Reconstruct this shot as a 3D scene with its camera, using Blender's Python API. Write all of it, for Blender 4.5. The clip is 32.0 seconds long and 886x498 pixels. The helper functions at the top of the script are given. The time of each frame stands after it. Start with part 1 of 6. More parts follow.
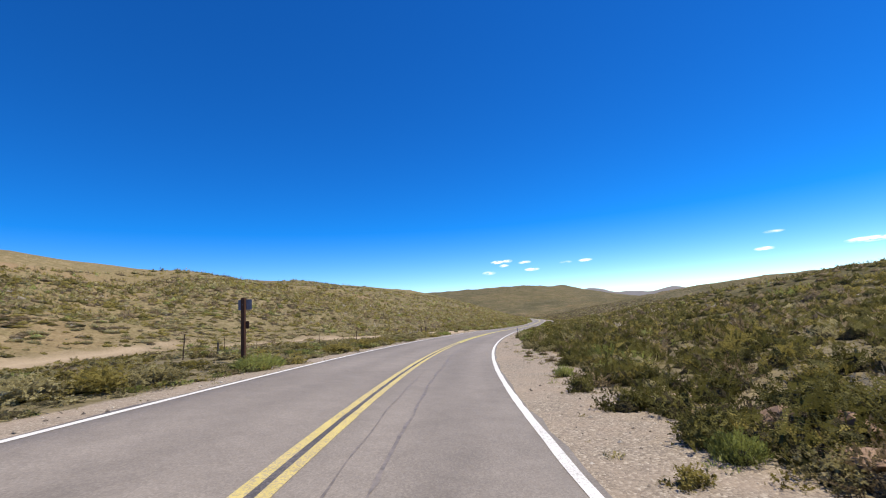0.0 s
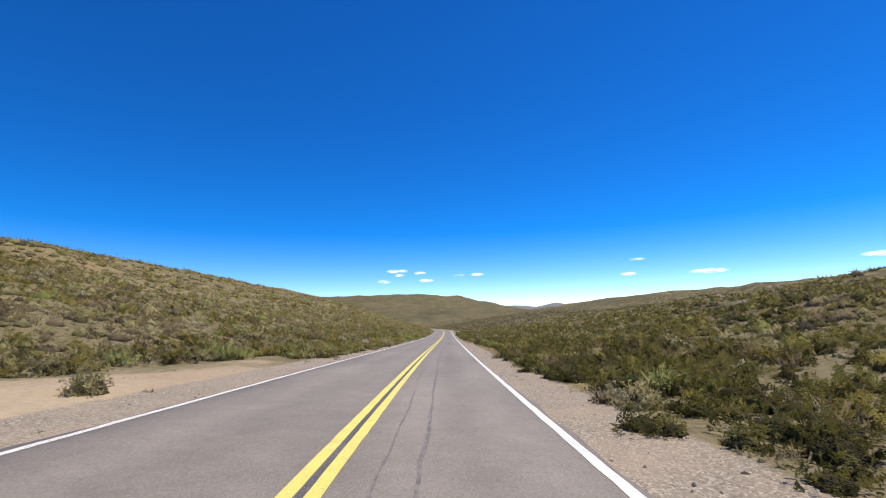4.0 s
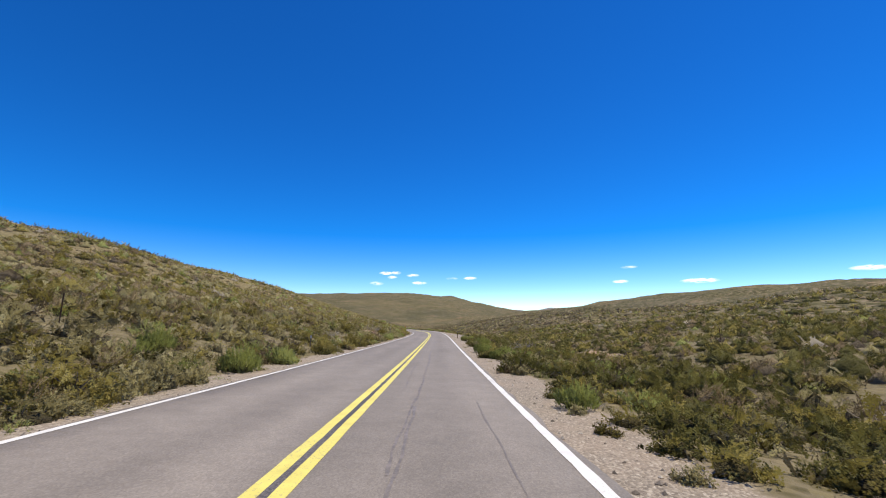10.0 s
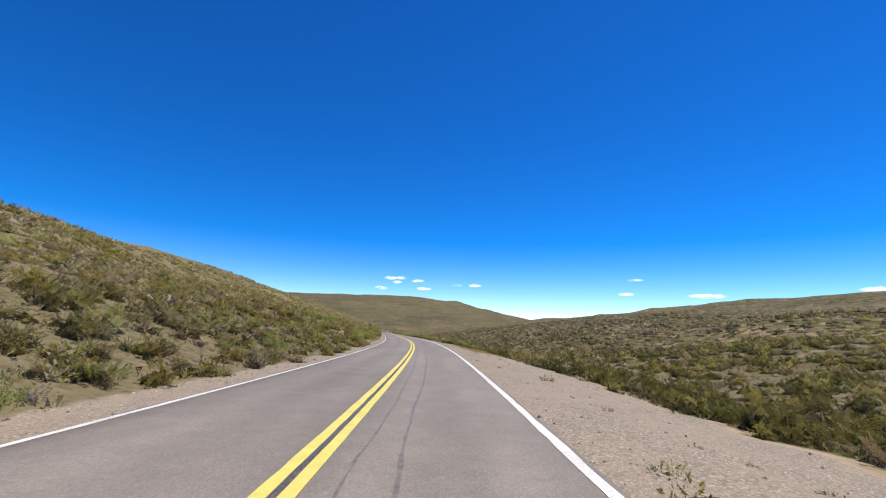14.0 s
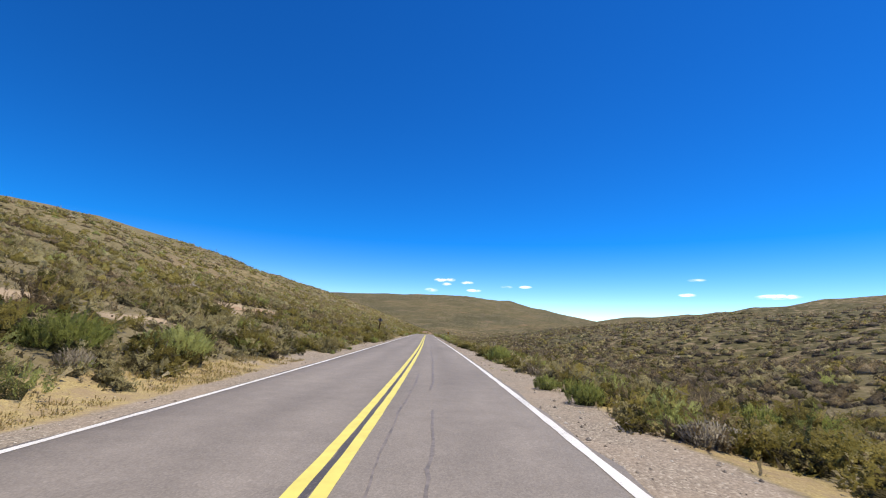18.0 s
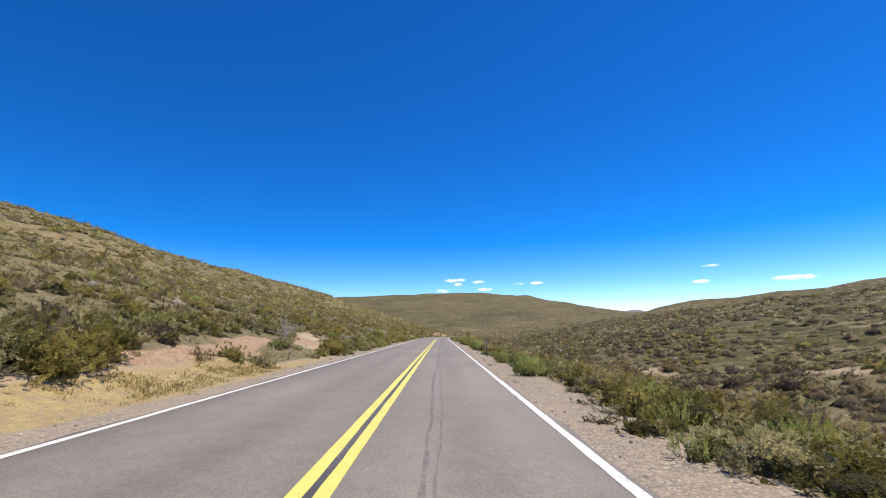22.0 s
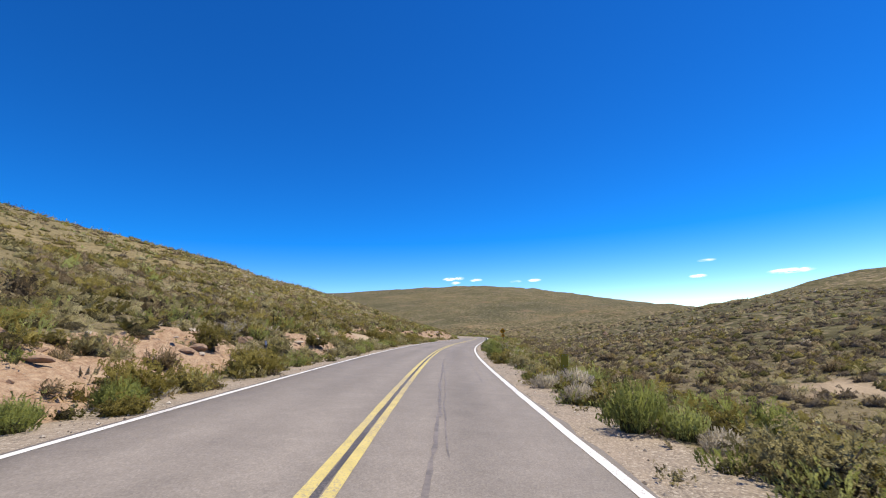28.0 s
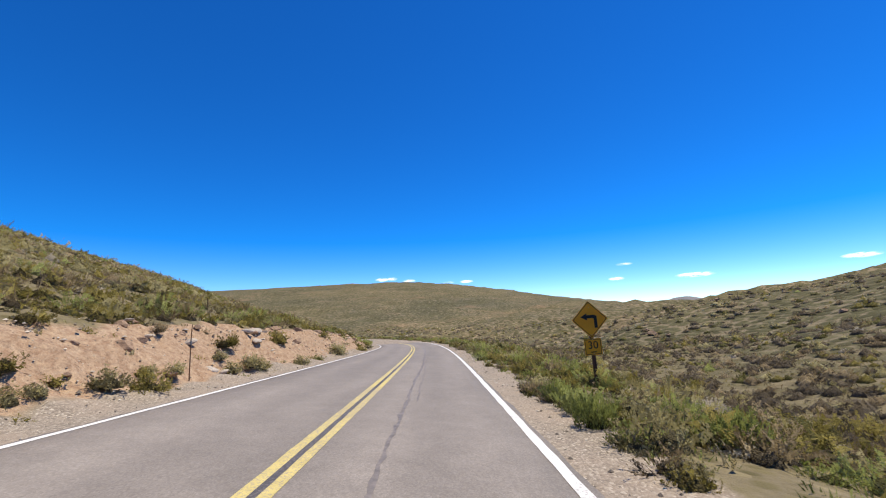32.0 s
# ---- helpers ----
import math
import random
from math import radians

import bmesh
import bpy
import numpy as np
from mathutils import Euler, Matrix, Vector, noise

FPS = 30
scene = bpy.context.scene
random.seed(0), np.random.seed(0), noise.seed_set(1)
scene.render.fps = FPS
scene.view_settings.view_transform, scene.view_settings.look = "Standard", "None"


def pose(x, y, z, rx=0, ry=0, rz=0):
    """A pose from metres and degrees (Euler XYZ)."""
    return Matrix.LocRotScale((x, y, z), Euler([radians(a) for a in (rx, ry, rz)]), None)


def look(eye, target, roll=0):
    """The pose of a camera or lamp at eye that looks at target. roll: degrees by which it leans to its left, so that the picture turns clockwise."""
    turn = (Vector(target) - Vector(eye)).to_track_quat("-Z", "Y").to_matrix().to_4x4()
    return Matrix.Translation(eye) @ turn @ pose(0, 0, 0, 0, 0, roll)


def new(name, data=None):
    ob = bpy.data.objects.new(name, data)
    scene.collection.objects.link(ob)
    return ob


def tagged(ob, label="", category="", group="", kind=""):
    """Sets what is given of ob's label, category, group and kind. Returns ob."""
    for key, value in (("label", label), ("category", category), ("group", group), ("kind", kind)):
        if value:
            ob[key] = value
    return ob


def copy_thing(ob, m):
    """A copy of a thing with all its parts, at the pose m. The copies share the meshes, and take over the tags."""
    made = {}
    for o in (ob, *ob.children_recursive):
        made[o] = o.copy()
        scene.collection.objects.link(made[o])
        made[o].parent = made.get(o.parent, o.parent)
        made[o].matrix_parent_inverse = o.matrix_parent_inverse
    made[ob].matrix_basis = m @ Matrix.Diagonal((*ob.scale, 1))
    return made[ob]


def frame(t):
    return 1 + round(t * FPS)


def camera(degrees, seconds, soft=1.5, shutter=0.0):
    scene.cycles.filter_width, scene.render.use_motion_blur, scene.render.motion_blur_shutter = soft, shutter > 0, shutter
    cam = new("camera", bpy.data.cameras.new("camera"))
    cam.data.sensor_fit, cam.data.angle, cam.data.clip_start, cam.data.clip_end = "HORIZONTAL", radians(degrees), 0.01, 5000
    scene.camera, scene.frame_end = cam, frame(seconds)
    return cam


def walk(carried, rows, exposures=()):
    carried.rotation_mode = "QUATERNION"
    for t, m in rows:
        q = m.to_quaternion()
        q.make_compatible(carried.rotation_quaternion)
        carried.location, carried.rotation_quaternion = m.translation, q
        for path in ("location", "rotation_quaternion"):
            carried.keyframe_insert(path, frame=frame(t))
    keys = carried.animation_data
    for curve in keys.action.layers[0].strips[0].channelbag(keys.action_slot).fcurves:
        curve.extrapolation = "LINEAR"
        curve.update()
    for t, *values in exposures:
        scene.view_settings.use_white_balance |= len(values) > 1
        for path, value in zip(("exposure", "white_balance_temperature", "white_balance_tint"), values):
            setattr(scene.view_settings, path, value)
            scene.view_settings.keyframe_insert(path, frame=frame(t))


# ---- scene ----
cam = camera(89.0, 32.0, soft=1.1, shutter=0.03)

ROWS = [
    (0.0, pose(0.880, 0.237, 1.600, 98.03, 3.58, 14.65)),
    (0.5, pose(-1.596, 10.137, 1.270, 98.00, 3.45, 12.10)),
    (1.0, pose(-3.681, 20.132, 0.948, 98.15, 3.33, 9.61)),
    (1.5, pose(-5.415, 30.203, 0.636, 98.24, 3.02, 7.12)),
    (2.0, pose(-6.802, 40.341, 0.335, 98.40, 2.72, 5.21)),
    (2.5, pose(-7.873, 50.526, 0.041, 98.60, 2.51, 3.84)),
    (3.0, pose(-8.659, 60.740, -0.252, 98.66, 2.21, 2.70)),
    (3.5, pose(-9.204, 70.972, -0.549, 98.60, 1.82, 1.71)),
    (4.0, pose(-9.551, 81.212, -0.857, 98.59, 1.43, 1.17)),
    (4.5, pose(-9.798, 91.454, -1.175, 98.60, 1.04, 0.81)),
    (5.0, pose(-9.980, 101.698, -1.504, 98.53, 0.65, 0.47)),
    (5.5, pose(-10.103, 111.942, -1.839, 98.49, 0.29, 0.17)),
    (6.0, pose(-10.172, 122.186, -2.176, 98.50, 0.01, 0.01)),
    (6.5, pose(-10.214, 132.431, -2.511, 98.56, -0.14, -0.04)),
    (7.0, pose(-10.264, 142.675, -2.842, 98.66, -0.09, 0.03)),
    (7.5, pose(-10.345, 152.920, -3.167, 98.63, 0.01, 0.11)),
    (8.0, pose(-10.443, 163.164, -3.487, 98.65, 0.34, 0.14)),
    (8.5, pose(-10.540, 173.409, -3.799, 98.67, 0.50, 0.10)),
    (9.0, pose(-10.625, 183.654, -4.100, 98.74, 0.29, 0.05)),
    (9.5, pose(-10.694, 193.900, -4.386, 98.79, 0.18, 0.08)),
    (10.0, pose(-10.766, 204.147, -4.650, 98.96, 0.03, 0.14)),
    (10.5, pose(-10.856, 214.394, -4.889, 99.20, -0.05, 0.20)),
    (11.0, pose(-10.975, 224.641, -5.099, 99.37, 0.03, 0.21)),
    (11.5, pose(-11.105, 234.888, -5.284, 99.54, -0.08, 0.20)),
    (12.0, pose(-11.238, 245.136, -5.447, 99.65, -0.43, 0.26)),
    (12.5, pose(-11.372, 255.384, -5.592, 99.74, -0.85, 0.22)),
    (13.0, pose(-11.508, 265.633, -5.727, 99.71, -1.29, 0.13)),
    (13.5, pose(-11.677, 275.880, -5.854, 99.76, -1.75, 0.20)),
    (14.0, pose(-11.898, 286.127, -5.978, 99.78, -2.06, 0.57)),
    (14.5, pose(-12.194, 296.372, -6.098, 99.78, -2.31, 1.06)),
    (15.0, pose(-12.578, 306.612, -6.219, 99.78, -2.55, 1.56)),
    (15.5, pose(-13.065, 316.847, -6.339, 99.77, -2.76, 2.13)),
    (16.0, pose(-13.676, 327.074, -6.461, 99.76, -2.83, 2.92)),
    (16.5, pose(-14.411, 337.291, -6.584, 99.76, -2.86, 3.91)),
    (17.0, pose(-15.297, 347.494, -6.709, 99.68, -2.91, 4.94)),
    (17.5, pose(-16.331, 357.684, -6.832, 99.71, -2.64, 5.93)),
    (18.0, pose(-17.515, 367.859, -6.954, 99.78, -2.22, 6.85)),
    (18.5, pose(-18.818, 378.021, -7.074, 99.85, -2.19, 7.55)),
    (19.0, pose(-20.206, 388.175, -7.193, 99.78, -1.81, 7.92)),
    (19.5, pose(-21.641, 398.323, -7.313, 99.81, -1.00, 7.99)),
    (20.0, pose(-23.095, 408.468, -7.435, 99.71, -0.36, 8.00)),
    (20.5, pose(-24.585, 418.608, -7.558, 99.69, 0.26, 8.24)),
    (21.0, pose(-26.135, 428.739, -7.680, 99.71, 0.77, 8.50)),
    (21.5, pose(-27.752, 438.860, -7.799, 99.79, 1.08, 8.56)),
    (22.0, pose(-29.391, 448.978, -7.913, 99.89, 1.09, 8.56)),
    (22.5, pose(-31.026, 459.096, -8.026, 99.89, 0.97, 8.47)),
    (23.0, pose(-32.646, 469.217, -8.140, 99.78, 0.72, 8.38)),
    (23.5, pose(-34.253, 479.340, -8.257, 99.72, 0.71, 8.36)),
    (24.0, pose(-35.854, 489.463, -8.377, 99.76, 0.80, 8.43)),
    (24.5, pose(-37.445, 499.588, -8.499, 99.77, 0.91, 8.41)),
    (25.0, pose(-39.017, 509.717, -8.622, 99.76, 1.13, 8.37)),
    (25.5, pose(-40.560, 519.849, -8.746, 99.72, 1.23, 8.36)),
    (26.0, pose(-42.097, 529.982, -8.870, 99.73, 1.31, 8.40)),
    (26.5, pose(-43.643, 540.114, -8.995, 99.75, 1.39, 8.47)),
    (27.0, pose(-45.199, 550.244, -9.120, 99.77, 1.49, 8.53)),
    (27.5, pose(-46.763, 560.374, -9.247, 99.77, 1.68, 8.54)),
    (28.0, pose(-48.310, 570.506, -9.379, 99.73, 2.04, 8.38)),
    (28.5, pose(-49.731, 580.657, -9.520, 99.68, 2.35, 7.95)),
    (29.0, pose(-50.992, 590.828, -9.674, 99.56, 2.62, 7.30)),
    (29.5, pose(-52.113, 601.013, -9.842, 99.46, 2.67, 6.41)),
    (30.0, pose(-53.084, 611.209, -10.023, 99.30, 2.76, 5.35)),
    (30.5, pose(-53.911, 621.412, -10.214, 99.28, 2.88, 4.00)),
    (31.0, pose(-54.548, 631.626, -10.408, 99.26, 2.81, 2.38)),
    (31.5, pose(-54.951, 641.853, -10.599, 99.32, 2.65, 0.87)),
    (32.0, pose(-55.164, 652.092, -10.783, 99.50, 2.38, -0.10)),
]

walk(cam, ROWS, [(0.0, 0.08, 7550, 7), (7.0, 0.02, 7550, 7), (12.0, 0.02, 7550, 7), (22.0, 0.1, 7550, 7), (32.0, 0.14, 7550, 7)])

# ---- daylight ----
SUN_EL, SUN_AZ = 69.0, 66.0
sun_way = Vector((math.sin(radians(SUN_AZ)) * math.cos(radians(SUN_EL)),
                  math.cos(radians(SUN_AZ)) * math.cos(radians(SUN_EL)), math.sin(radians(SUN_EL))))
sun = new("sun", bpy.data.lights.new("sun", "SUN"))
sun.data.energy, sun.data.angle, sun.data.color = 4.5, radians(0.53), (1.0, 0.955, 0.87)
sun.matrix_world = look(sun_way * 400, (0, 0, 0))
scene.view_settings.exposure = 0.0

world = bpy.data.worlds.new("sky")
scene.world = world
world.use_nodes = True
wn, wl = world.node_tree.nodes, world.node_tree.links
wn.clear()
w_out, w_bg, w_sky = wn.new("ShaderNodeOutputWorld"), wn.new("ShaderNodeBackground"), wn.new("ShaderNodeTexSky")
w_sky.sky_type, w_sky.sun_disc = "NISHITA", False
w_sky.sun_elevation, w_sky.sun_rotation = radians(SUN_EL), radians(SUN_AZ)
w_sky.altitude, w_sky.air_density, w_sky.dust_density, w_sky.ozone_density = 2300, 0.88, 0.0, 3.2
w_hsv, w_gam = wn.new("ShaderNodeHueSaturation"), wn.new("ShaderNodeGamma")
w_hsv.inputs["Saturation"].default_value = 1.38
w_hsv.inputs["Hue"].default_value = 0.512
w_gam.inputs["Gamma"].default_value = 1.17
w_bg.inputs["Strength"].default_value = 0.158


def math_node(nodes, links, op, a, b=None, c=None):
    n = nodes.new("ShaderNodeMath")
    n.operation = op
    for i, v in enumerate((a, b, c)):
        if v is None:
            continue
        if isinstance(v, (int, float)):
            n.inputs[i].default_value = v
        else:
            links.new(v, n.inputs[i])
    return n.outputs[0]


# small fair-weather clouds low over the hills: bearing, height, half width, half height (degrees), density
CLOUDS = [(-7.35, 5.85, 1.0, 0.26, 1.0), (-6.1, 5.9, 0.75, 0.25, 0.9), (-6.6, 5.35, 0.75, 0.22, 0.8), (-8.5, 4.55, 1.0, 0.3, 0.45),
          (-4.0, 5.6, 0.95, 0.25, 0.6), (-3.1, 4.65, 1.1, 0.24, 0.9), (3.3, 5.25, 0.95, 0.22, 0.9), (1.0, 5.2, 0.9, 0.2, 0.25),
          (21.4, 4.5, 1.05, 0.24, 0.9), (22.4, 6.15, 1.1, 0.2, 0.4), (29.6, 4.3, 2.2, 0.32, 1.0), (43.5, 4.8, 1.7, 0.3, 1.0)]
w_co, w_sep, w_noise = wn.new("ShaderNodeTexCoord"), wn.new("ShaderNodeSeparateXYZ"), wn.new("ShaderNodeTexNoise")
w_noise.inputs["Scale"].default_value, w_noise.inputs["Detail"].default_value = 75.0, 7.0
w_map = wn.new("ShaderNodeMapping")
w_map.inputs["Scale"].default_value = (1, 1, 3.2)
wl.new(w_co.outputs["Generated"], w_map.inputs["Vector"])
wl.new(w_map.outputs["Vector"], w_noise.inputs["Vector"])
wl.new(w_co.outputs["Generated"], w_sep.inputs[0])
M = lambda op, a, b=None, c=None: math_node(wn, wl, op, a, b, c)
w_az = M("MULTIPLY", M("ARCTAN2", w_sep.outputs["X"], w_sep.outputs["Y"]), 57.2958)
w_el = M("MULTIPLY", M("ARCSINE", w_sep.outputs["Z"]), 57.2958)
cover = None
for az, el, wa, we, dens in CLOUDS:
    u = M("DIVIDE", M("SUBTRACT", w_az, az), wa * 0.76)
    v = M("DIVIDE", M("SUBTRACT", w_el, el), we * 0.74)
    r = M("SQRT", M("ADD", M("MULTIPLY", u, u), M("MULTIPLY", v, v)))
    k = M("MULTIPLY", M("MAXIMUM", M("SUBTRACT", 1.25, r), 0.0), dens)
    cover = k if cover is None else M("MAXIMUM", cover, k)
w_puff = M("MULTIPLY", cover, M("MULTIPLY_ADD", w_noise.outputs["Fac"], 6.0, -2.0))
w_fac = wn.new("ShaderNodeClamp")
wl.new(w_puff, w_fac.inputs["Value"])
w_mix = wn.new("ShaderNodeMix")
w_mix.data_type = "RGBA"
w_mix.inputs["B"].default_value = (9.2, 9.6, 10.0, 1)
wl.new(w_sky.outputs[0], w_gam.inputs["Color"])
wl.new(w_gam.outputs[0], w_hsv.inputs["Color"])
wl.new(w_fac.outputs[0], w_mix.inputs["Factor"])
wl.new(w_hsv.outputs[0], w_mix.inputs["A"])
wl.new(w_mix.outputs["Result"], w_bg.inputs["Color"])
wl.new(w_bg.outputs[0], w_out.inputs["Surface"])


# ---- materials ----
class Mat:
    """A node material with a few shortcuts."""

    def __init__(self, name, rough=0.8, metal=0.0, spec=0.3):
        self.mat = bpy.data.materials.new(name)
        self.mat.use_nodes = True
        self.n, self.l = self.mat.node_tree.nodes, self.mat.node_tree.links
        self.b = self.n["Principled BSDF"]
        self.b.inputs["Roughness"].default_value = rough
        self.b.inputs["Metallic"].default_value = metal
        self.b.inputs["Specular IOR Level"].default_value = spec
        self.co = self.n.new("ShaderNodeNewGeometry").outputs["Position"]

    def local(self):
        self.co = self.n.new("ShaderNodeTexCoord").outputs["Object"]
        return self

    def noise(self, scale, detail=4.0, rough=0.6, stretch=None):
        t = self.n.new("ShaderNodeTexNoise")
        t.inputs["Scale"].default_value, t.inputs["Detail"].default_value, t.inputs["Roughness"].default_value = scale, detail, rough
        co = self.co
        if stretch:
            m = self.n.new("ShaderNodeMapping")
            m.inputs["Scale"].default_value = stretch
            self.l.new(co, m.inputs["Vector"])
            co = m.outputs["Vector"]
        self.l.new(co, t.inputs["Vector"])
        return t.outputs["Fac"]

    def cells(self, scale, out="Distance", feature="F1", rand=1.0):
        t = self.n.new("ShaderNodeTexVoronoi")
        t.feature = feature
        t.inputs["Scale"].default_value, t.inputs["Randomness"].default_value = scale, rand
        self.l.new(self.co, t.inputs["Vector"])
        return t.outputs[out]

    def ramp(self, fac, stops):
        r = self.n.new("ShaderNodeValToRGB")
        e = r.color_ramp.elements
        while len(e) < len(stops):
            e.new(0.5)
        for el, (p, c) in zip(e, stops):
            el.position = p
            el.color = (*c, 1) if not isinstance(c, (int, float)) else (c, c, c, 1)
        self.l.new(fac, r.inputs["Fac"])
        return r.outputs["Color"]

    def mix(self, fac, a, b, mode="MIX"):
        m = self.n.new("ShaderNodeMix")
        m.data_type, m.blend_type = "RGBA", mode
        for key, v in (("Factor", fac), ("A", a), ("B", b)):
            if isinstance(v, tuple):
                m.inputs[key].default_value = (*v, 1)
            elif isinstance(v, (int, float)):
                m.inputs[key].default_value = v
            else:
                self.l.new(v, m.inputs[key])
        return m.outputs["Result"]

    def math(self, op, a, b=None, c=None):
        return math_node(self.n, self.l, op, a, b, c)

    def attr(self, name):
        a = self.n.new("ShaderNodeAttribute")
        a.attribute_name = name
        return a.outputs["Fac"]

    def island(self):
        return self.n.new("ShaderNodeNewGeometry").outputs["Random Per Island"]

    def per_object(self):
        return self.n.new("ShaderNodeObjectInfo").outputs["Random"]

    def colour(self, c):
        if isinstance(c, tuple):
            self.b.inputs["Base Color"].default_value = (*c, 1)
        else:
            self.l.new(c, self.b.inputs["Base Color"])
        return self

    def bump(self, height, strength=0.4, dist=0.02):
        n = self.n.new("ShaderNodeBump")
        n.inputs["Strength"].default_value, n.inputs["Distance"].default_value = strength, dist
        self.l.new(height, n.inputs["Height"])
        self.l.new(n.outputs[0], self.b.inputs["Normal"])
        return self

    def rough(self, r):
        self.l.new(r, self.b.inputs["Roughness"])
        return self


def asphalt_material():
    m = Mat("asphalt", 0.75, spec=0.35)
    lat = m.attr("lateral")
    fine = m.cells(52, "Color")
    grit = m.mix(m.noise(140, 2), (0.200, 0.171, 0.145), (0.315, 0.273, 0.233))
    grit = m.mix(0.5, grit, m.ramp(fine, [(0.0, (0.145, 0.122, 0.102)), (0.55, (0.253, 0.218, 0.186)), (1.0, (0.39, 0.345, 0.295))]))
    patchy = m.ramp(m.noise(0.35, 5, stretch=(1, 0.25, 1)), [(0.3, 0.84), (0.7, 1.12)])
    c = m.mix(1.0, grit, patchy, "MULTIPLY")
    # wheel tracks are a little paler and smoother than the oily middle of each lane
    tracks = m.math("COSINE", m.math("MULTIPLY", m.math("ADD", lat, 0.2), 3.6))
    c = m.mix(1.0, c, m.ramp(m.math("MULTIPLY_ADD", tracks, 0.5, 0.5), [(0.0, 0.93), (1.0, 1.05)]), "MULTIPLY")
    blot = m.ramp(m.noise(1.6, 6, 0.7), [(0.35, 0.9), (0.65, 1.06)])
    c = m.mix(1.0, c, blot, "MULTIPLY")
    return m.colour(c).bump(fine, 0.25, 0.006).mat


def paint_material(name, base, worn, wear=0.62):
    m = Mat(name, 0.6, spec=0.4)
    flake = m.math("MULTIPLY", m.noise(28, 5, 0.7), m.math("MULTIPLY_ADD", m.noise(0.22, 3), 0.9, 0.58))
    c = m.mix(m.ramp(flake, [(wear, 0.0), (wear + 0.1, 1.0)]), base, worn)
    c = m.mix(1.0, c, m.ramp(m.noise(3, 5), [(0.3, 0.86), (0.7, 1.05)]), "MULTIPLY")
    return m.colour(c).bump(m.noise(120, 2), 0.2, 0.003).mat


def ground_material():
    m = Mat("dry_soil", 0.95, spec=0.15)
    soil = m.mix(m.noise(0.6, 6, 0.65), (0.30, 0.218, 0.145), (0.46, 0.35, 0.245))
    soil = m.mix(m.ramp(m.noise(7, 6, 0.7), [(0.35, 0.0), (0.7, 0.55)]), soil, (0.22, 0.165, 0.12))
    soil = m.mix(1.0, soil, m.ramp(m.noise(26, 6, 0.8), [(0.36, 0.62), (0.5, 0.98), (0.68, 1.16)]), "MULTIPLY")
    soil = m.mix(m.ramp(m.cells(9, "Distance"), [(0.10, 0.8), (0.22, 0.0)]), soil, m.ramp(m.cells(9, "Color"), [(0.0, (0.10, 0.08, 0.05)), (0.6, (0.25, 0.20, 0.14)), (1.0, (0.55, 0.46, 0.36))]))
    tuft = m.cells(3.4, "Distance")
    litter = m.ramp(m.cells(3.4, "Color"), [(0.0, (0.085, 0.072, 0.034)), (0.4, (0.145, 0.122, 0.059)), (0.75, (0.215, 0.178, 0.094)), (1.0, (0.31, 0.252, 0.15))])
    litter = m.mix(m.ramp(tuft, [(0.3, 0.0), (0.62, 0.8)]), litter, m.mix(m.noise(11, 5, 0.7), (0.135, 0.11, 0.062), (0.28, 0.23, 0.147)))
    open_soil = m.math("ADD", m.noise(0.32, 6, 0.65), m.math("MULTIPLY", m.attr("bare"), 0.5))
    soil = m.mix(m.ramp(open_soil, [(0.64, 0.0), (0.76, 1.0)]), litter, soil)
    soil = m.mix(m.math("MULTIPLY", m.attr("bare"), 0.75), soil, m.mix(m.noise(3.0, 8, 0.75), (0.34, 0.255, 0.165), (0.62, 0.495, 0.35)))
    red = m.mix(m.noise(1.3, 6, 0.65), (0.40, 0.262, 0.165), (0.54, 0.405, 0.28))
    red = m.mix(m.ramp(m.noise(5, 6, 0.7), [(0.4, 0.0), (0.62, 0.85)]), red, (0.29, 0.175, 0.11))
    red = m.mix(m.ramp(m.cells(8, "Distance"), [(0.12, 0.85), (0.26, 0.0)]), red, m.ramp(m.cells(8, "Color"), [(0.0, (0.11, 0.075, 0.05)), (0.6, (0.30, 0.215, 0.15)), (1.0, (0.60, 0.50, 0.40))]))
    red = m.mix(1.0, red, m.ramp(m.noise(22, 6, 0.8), [(0.36, 0.66), (0.5, 0.98), (0.68, 1.14)]), "MULTIPLY")
    soil = m.mix(m.ramp(m.math("ADD", m.attr("cut"), m.math("MULTIPLY_ADD", m.noise(0.9, 5, 0.7), 0.8, -0.4)), [(0.35, 0.0), (0.6, 1.0)]), soil, red)
    stone = m.ramp(m.cells(30, "Color"), [(0.0, (0.07, 0.056, 0.043)), (0.3, (0.20, 0.165, 0.128)), (0.7, (0.36, 0.302, 0.235)), (1.0, (0.74, 0.66, 0.54))])
    stone = m.mix(0.3, stone, m.ramp(m.cells(90, "Color"), [(0.0, (0.15, 0.12, 0.095)), (1.0, (0.46, 0.39, 0.32))]))
    stone = m.mix(m.ramp(m.noise(0.5, 5, 0.7), [(0.4, 0.0), (0.7, 0.6)]), stone, (0.40, 0.31, 0.235))
    edge = m.math("ADD", m.attr("gravel"), m.math("MULTIPLY_ADD", m.noise(1.4, 5, 0.7), 0.7, -0.35))
    c = m.mix(m.ramp(edge, [(0.4, 0.0), (0.62, 1.0)]), soil, stone)
    # thatch of flattened dry grass
    straw = m.mix(m.ramp(m.noise(22, 6, 0.8), [(0.36, 0.0), (0.64, 1.0)]), (0.26, 0.19, 0.08), (0.58, 0.46, 0.22))
    straw = m.mix(m.ramp(m.noise(2.6, 6, 0.7), [(0.42, 0.0), (0.6, 0.7)]), straw, (0.30, 0.215, 0.14))
